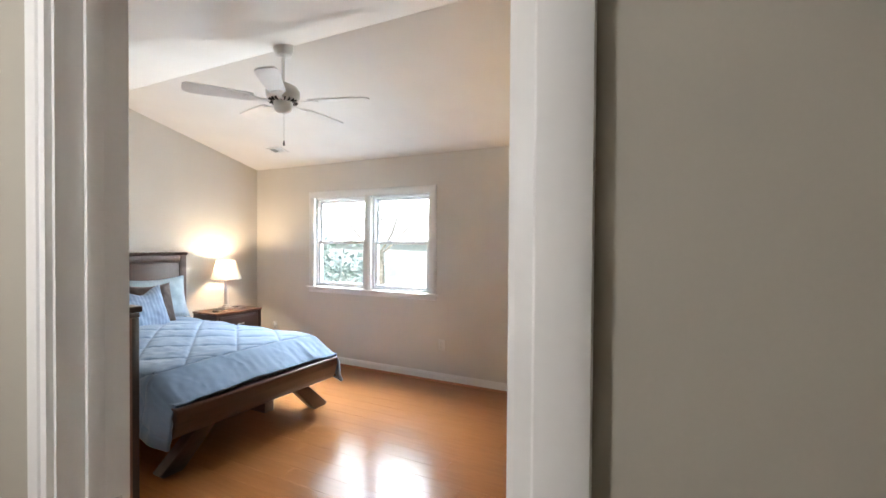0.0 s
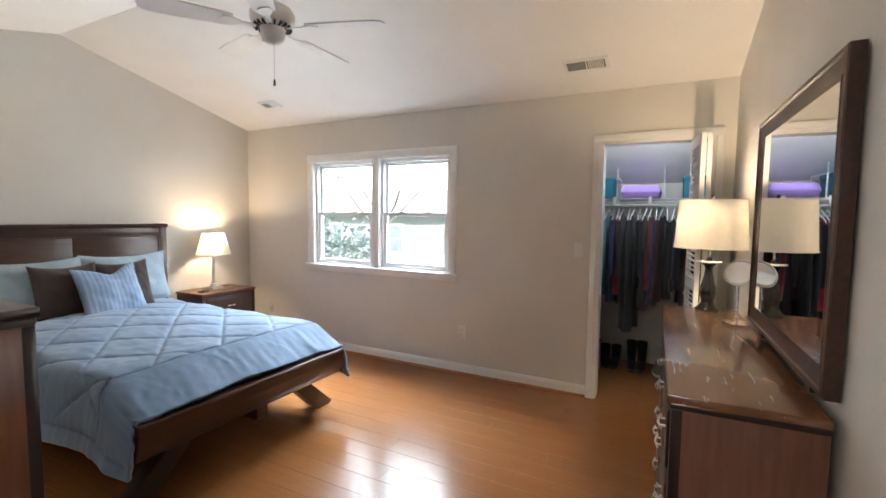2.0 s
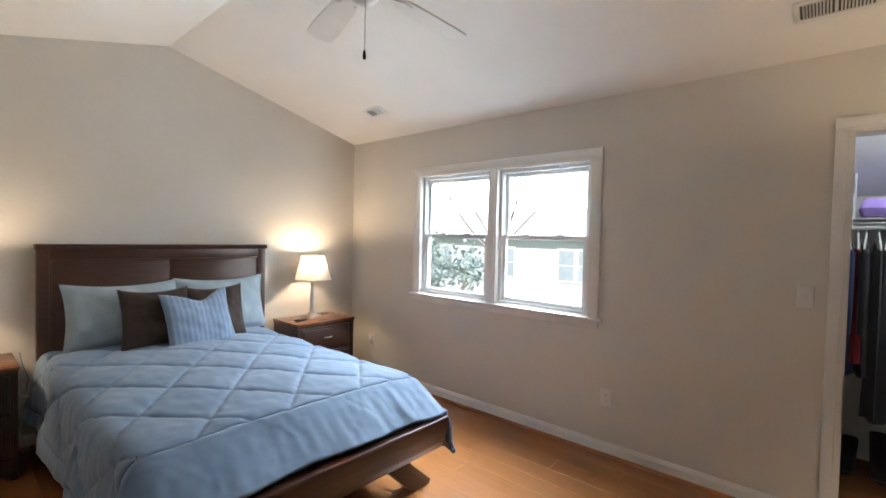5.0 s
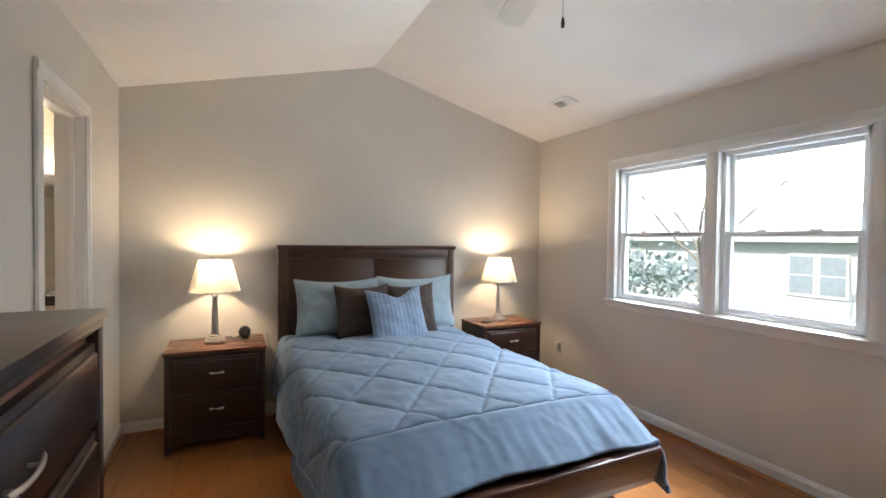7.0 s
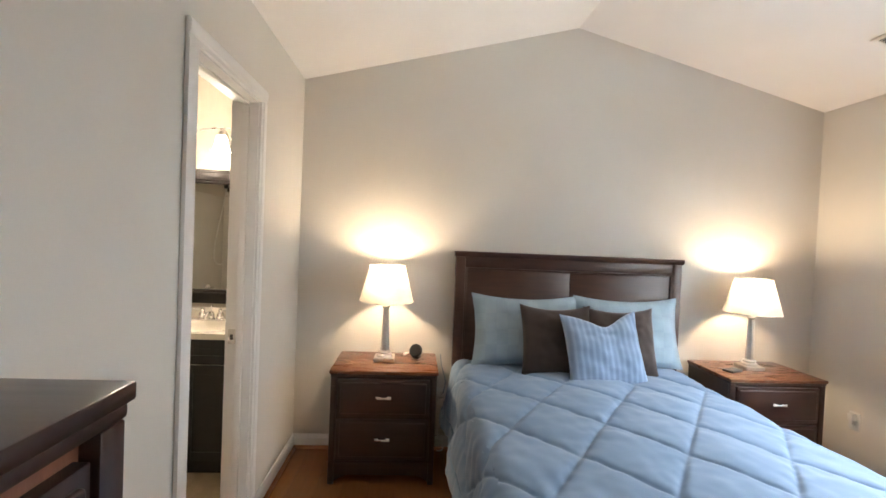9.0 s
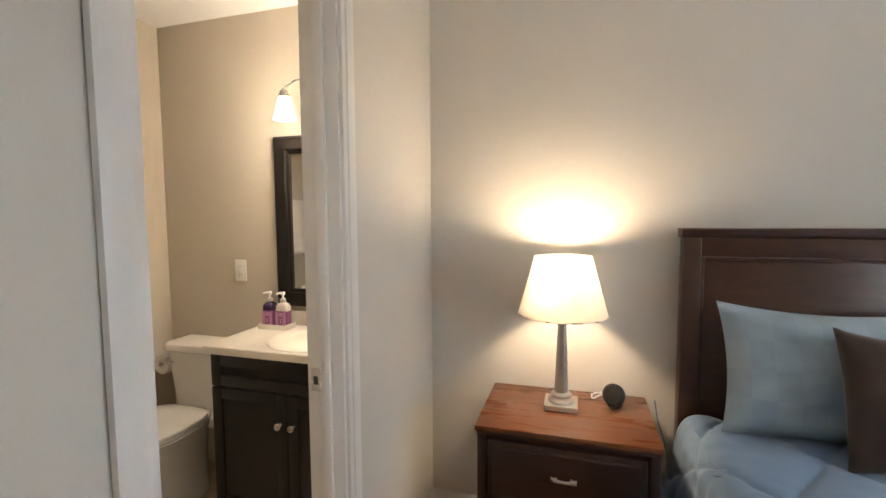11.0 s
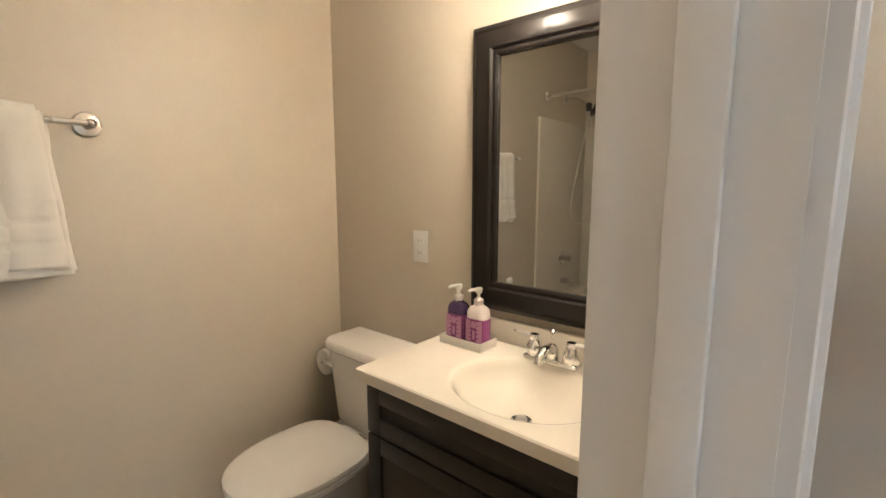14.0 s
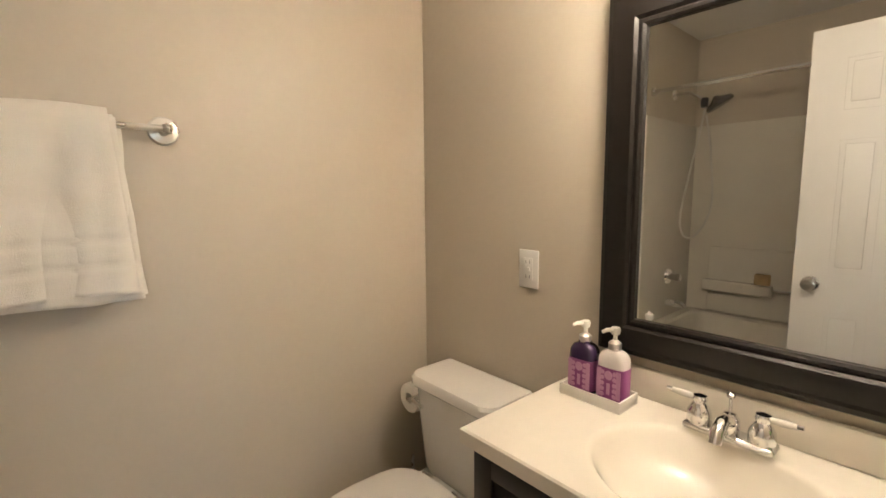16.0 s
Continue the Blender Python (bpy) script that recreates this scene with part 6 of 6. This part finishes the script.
SIDING = mat("pale_siding", (0.62, 0.68, 0.75), 0.6, vary=0.04, bump=0.05)
# shingle colour paled to imitate the glare that washes out the view
ROOF = mat("haze_pale_shingle", (0.62, 0.66, 0.70), 0.9, vary=0.1, scale=5, bump=0.4)
e = thing("neighbour_house", "pale siding two-storey house across the yard", "house", (0, 0, GZ))
HX0, HX1, HY = -12.4, -1.0, 13.0
part("wall", boxes((HX0, HX1, HY, HY + 8, 0, 4.5)), SIDING, e)
for k in range(22):
    part("board", prism([(HY - 0.02, 0.2 * k), (HY - 0.006, 0.2 * k + 0.2), (HY, 0.2 * k + 0.2), (HY, 0.2 * k)], "x", HX0, HX1), SIDING, e, smooth=0)
part("roof", prism([(HY - 0.4, 4.45), (HY + 4, 5.7), (HY + 8.4, 4.45), (HY + 8.4, 4.6), (HY + 4, 5.86), (HY - 0.4, 4.6)], "x", HX0 - 0.4, HX1 + 0.4), ROOF, e)
# house panes paled in colour, as if seen through bright haze
HAZEGLASS = mat("haze_pale_house_glass", (0.38, 0.45, 0.53), 0.15, bump=0)
for hx in (-10.6, -9.8, -7.2, -6.4, -3.75, -2.95):
    for hz in (0.2, 2.88):
        w_ = part("window", boxes((hx - 0.39, hx + 0.39, HY - 0.05, HY + 0.02, hz - 0.09, hz + 1.24)), TRIM, e)
        for q in (0, 1):
            part("pane", boxes((hx - 0.31, hx + 0.31, HY - 0.055, HY - 0.03, hz + 0.59 * q, hz + 0.55 + 0.59 * q)), HAZEGLASS, w_)

BARK = mat("pale_tree_bark", (0.30, 0.28, 0.26), 0.95, vary=0.3, scale=12, bump=0.6)
# leaf colour paled and blued to stand in for haze
EVERGREEN = mat("haze_pale_leaf", (0.34, 0.42, 0.43), 0.8, vary=0.3, rnd=0.3)


def bare_tree(x, y, height, seed, label, leafy):
    rg = random.Random(seed)
    e = thing("tree", label, "tree", (x, y, GZ))
    limbs = bmesh.new()
    tips = []

    def grow(p, d, length, r, depth):
        pts, q = [p], p
        for k in range(4):
            d = (d + Vector((rg.uniform(-0.16, 0.16), rg.uniform(-0.16, 0.16), rg.uniform(-0.06, 0.12)))).normalized()
            q = q + d * length / 4
            pts.append(q)
        tube(pts, [r * (1 - 0.14 * k) for k in range(5)], 6, limbs, cap=False)
        tips.append(q)
        if depth:
            for k in range(rg.choice((2, 3, 3))):
                t = rg.choice(pts[2:])
                nd = (d + Vector((rg.uniform(-1, 1), rg.uniform(-1, 1), rg.uniform(-0.2, 0.7))) * 0.75).normalized()
                grow(t, nd, length * rg.uniform(0.55, 0.8), r * 0.52, depth - 1)
    trunk = [Vector((0, 0, 0)), Vector((0.05, 0.03, height * 0.2)), Vector((-0.03, 0.06, height * 0.38))]
    part("trunk", tube(trunk, [0.13, 0.10, 0.08], 12), BARK, e)
    for k in range(5):
        a = 2 * math.pi * k / 5 + rg.uniform(-0.4, 0.4)
        grow(trunk[-1] + Vector((0, 0, -0.3 * k * 0.3)), Vector((math.cos(a) * 0.8, math.sin(a) * 0.8, rg.uniform(0.5, 1.1))).normalized(), height * 0.27, 0.036, 3)
    part("limbs", limbs, BARK, e)
    if leafy:
        cl = bmesh.new()
        for t in tips:
            for k in range(6):
                c = t + Vector((rg.gauss(0, 0.25), rg.gauss(0, 0.25), rg.gauss(0, 0.2)))
                u, v = Vector((rg.uniform(-1, 1), rg.uniform(-1, 1), rg.uniform(-1, 1))).normalized() * 0.13, Vector((rg.uniform(-1, 1), rg.uniform(-1, 1), rg.uniform(-1, 1))).normalized() * 0.08
                cl.faces.new([cl.verts.new(c + w_) for w_ in (u, v, -u, -v)])
        part("crown", cl, EVERGREEN, e, smooth=0)
    return e


bare_tree(-3.3, 7.5, 11.0, 3, "bare tree with spreading branches outside the window", False)
bare_tree(-6.6, 9.0, 4.6, 9, "leafy evergreen tree in front of the neighbouring house", True)


# ---- floor planks, parallel to the window wall ----
PW, PL = 0.145, 1.22
pieces = {}
ri = random.Random(21)
floor_ob = tagged(mesh("floor", boxes((-0.02, EX + 0.10, TY - 0.12, 0.005, -0.0139, -0.0079)), FLOORBASE, 0), "glossy orange wood plank floor", "floor", kind="structure")


def plank(x0, x1, y0, y1):
    key = (round(x1 - x0, 3), round(y1 - y0, 3))
    if key not in pieces:
        w, d, c = (x1 - x0) / 2 - 0.0004, (y1 - y0) / 2 - 0.0003, 0.0007
        b = bmesh.new()
        lo = [b.verts.new((sx * w, sy * d, -0.008)) for sx, sy in ((-1, -1), (1, -1), (1, 1), (-1, 1))]
        mid = [b.verts.new((sx * w, sy * d, -c)) for sx, sy in ((-1, -1), (1, -1), (1, 1), (-1, 1))]
        hi = [b.verts.new((sx * (w - c), sy * (d - c), 0)) for sx, sy in ((-1, -1), (1, -1), (1, 1), (-1, 1))]
        for p, q in ((lo, mid), (mid, hi)):
            for k in range(4):
                b.faces.new((p[k], p[(k + 1) % 4], q[(k + 1) % 4], q[k]))
        b.faces.new(hi)
        me = bpy.data.meshes.new("plank")
        bmesh.ops.recalc_face_normals(b, faces=b.faces[:])
        b.to_mesh(me)
        b.free()
        me.materials.append(FLOOR)
        pieces[key] = me
    ob = new("plank", pieces[key])
    ob.parent = floor_ob
    ob.matrix_basis = pose((x0 + x1) / 2, (y0 + y1) / 2, 0)


row, y = 0, 0.0
while y > TY - 0.12:
    ya = max(y - PW, TY - 0.12)
    x = -0.3 * ri.random() - [0.0, 0.45, 0.85, 0.2, 0.62][row % 5]
    while x < EX + 0.08:
        xb = x + PL
        a, b_ = max(x, 0.0), min(xb, EX + 0.08)
        if b_ - a > 0.03:
            plank(round(a, 2), round(b_, 2), ya, y)
        x = xb
    y, row = ya, row + 1
y = 0.0
while y < CB:
    yb = min(y + PW, CB)
    for a, b_ in ((3.5, 4.3), (4.3, 5.1)):
        plank(a, b_, y, yb)
    y = yb
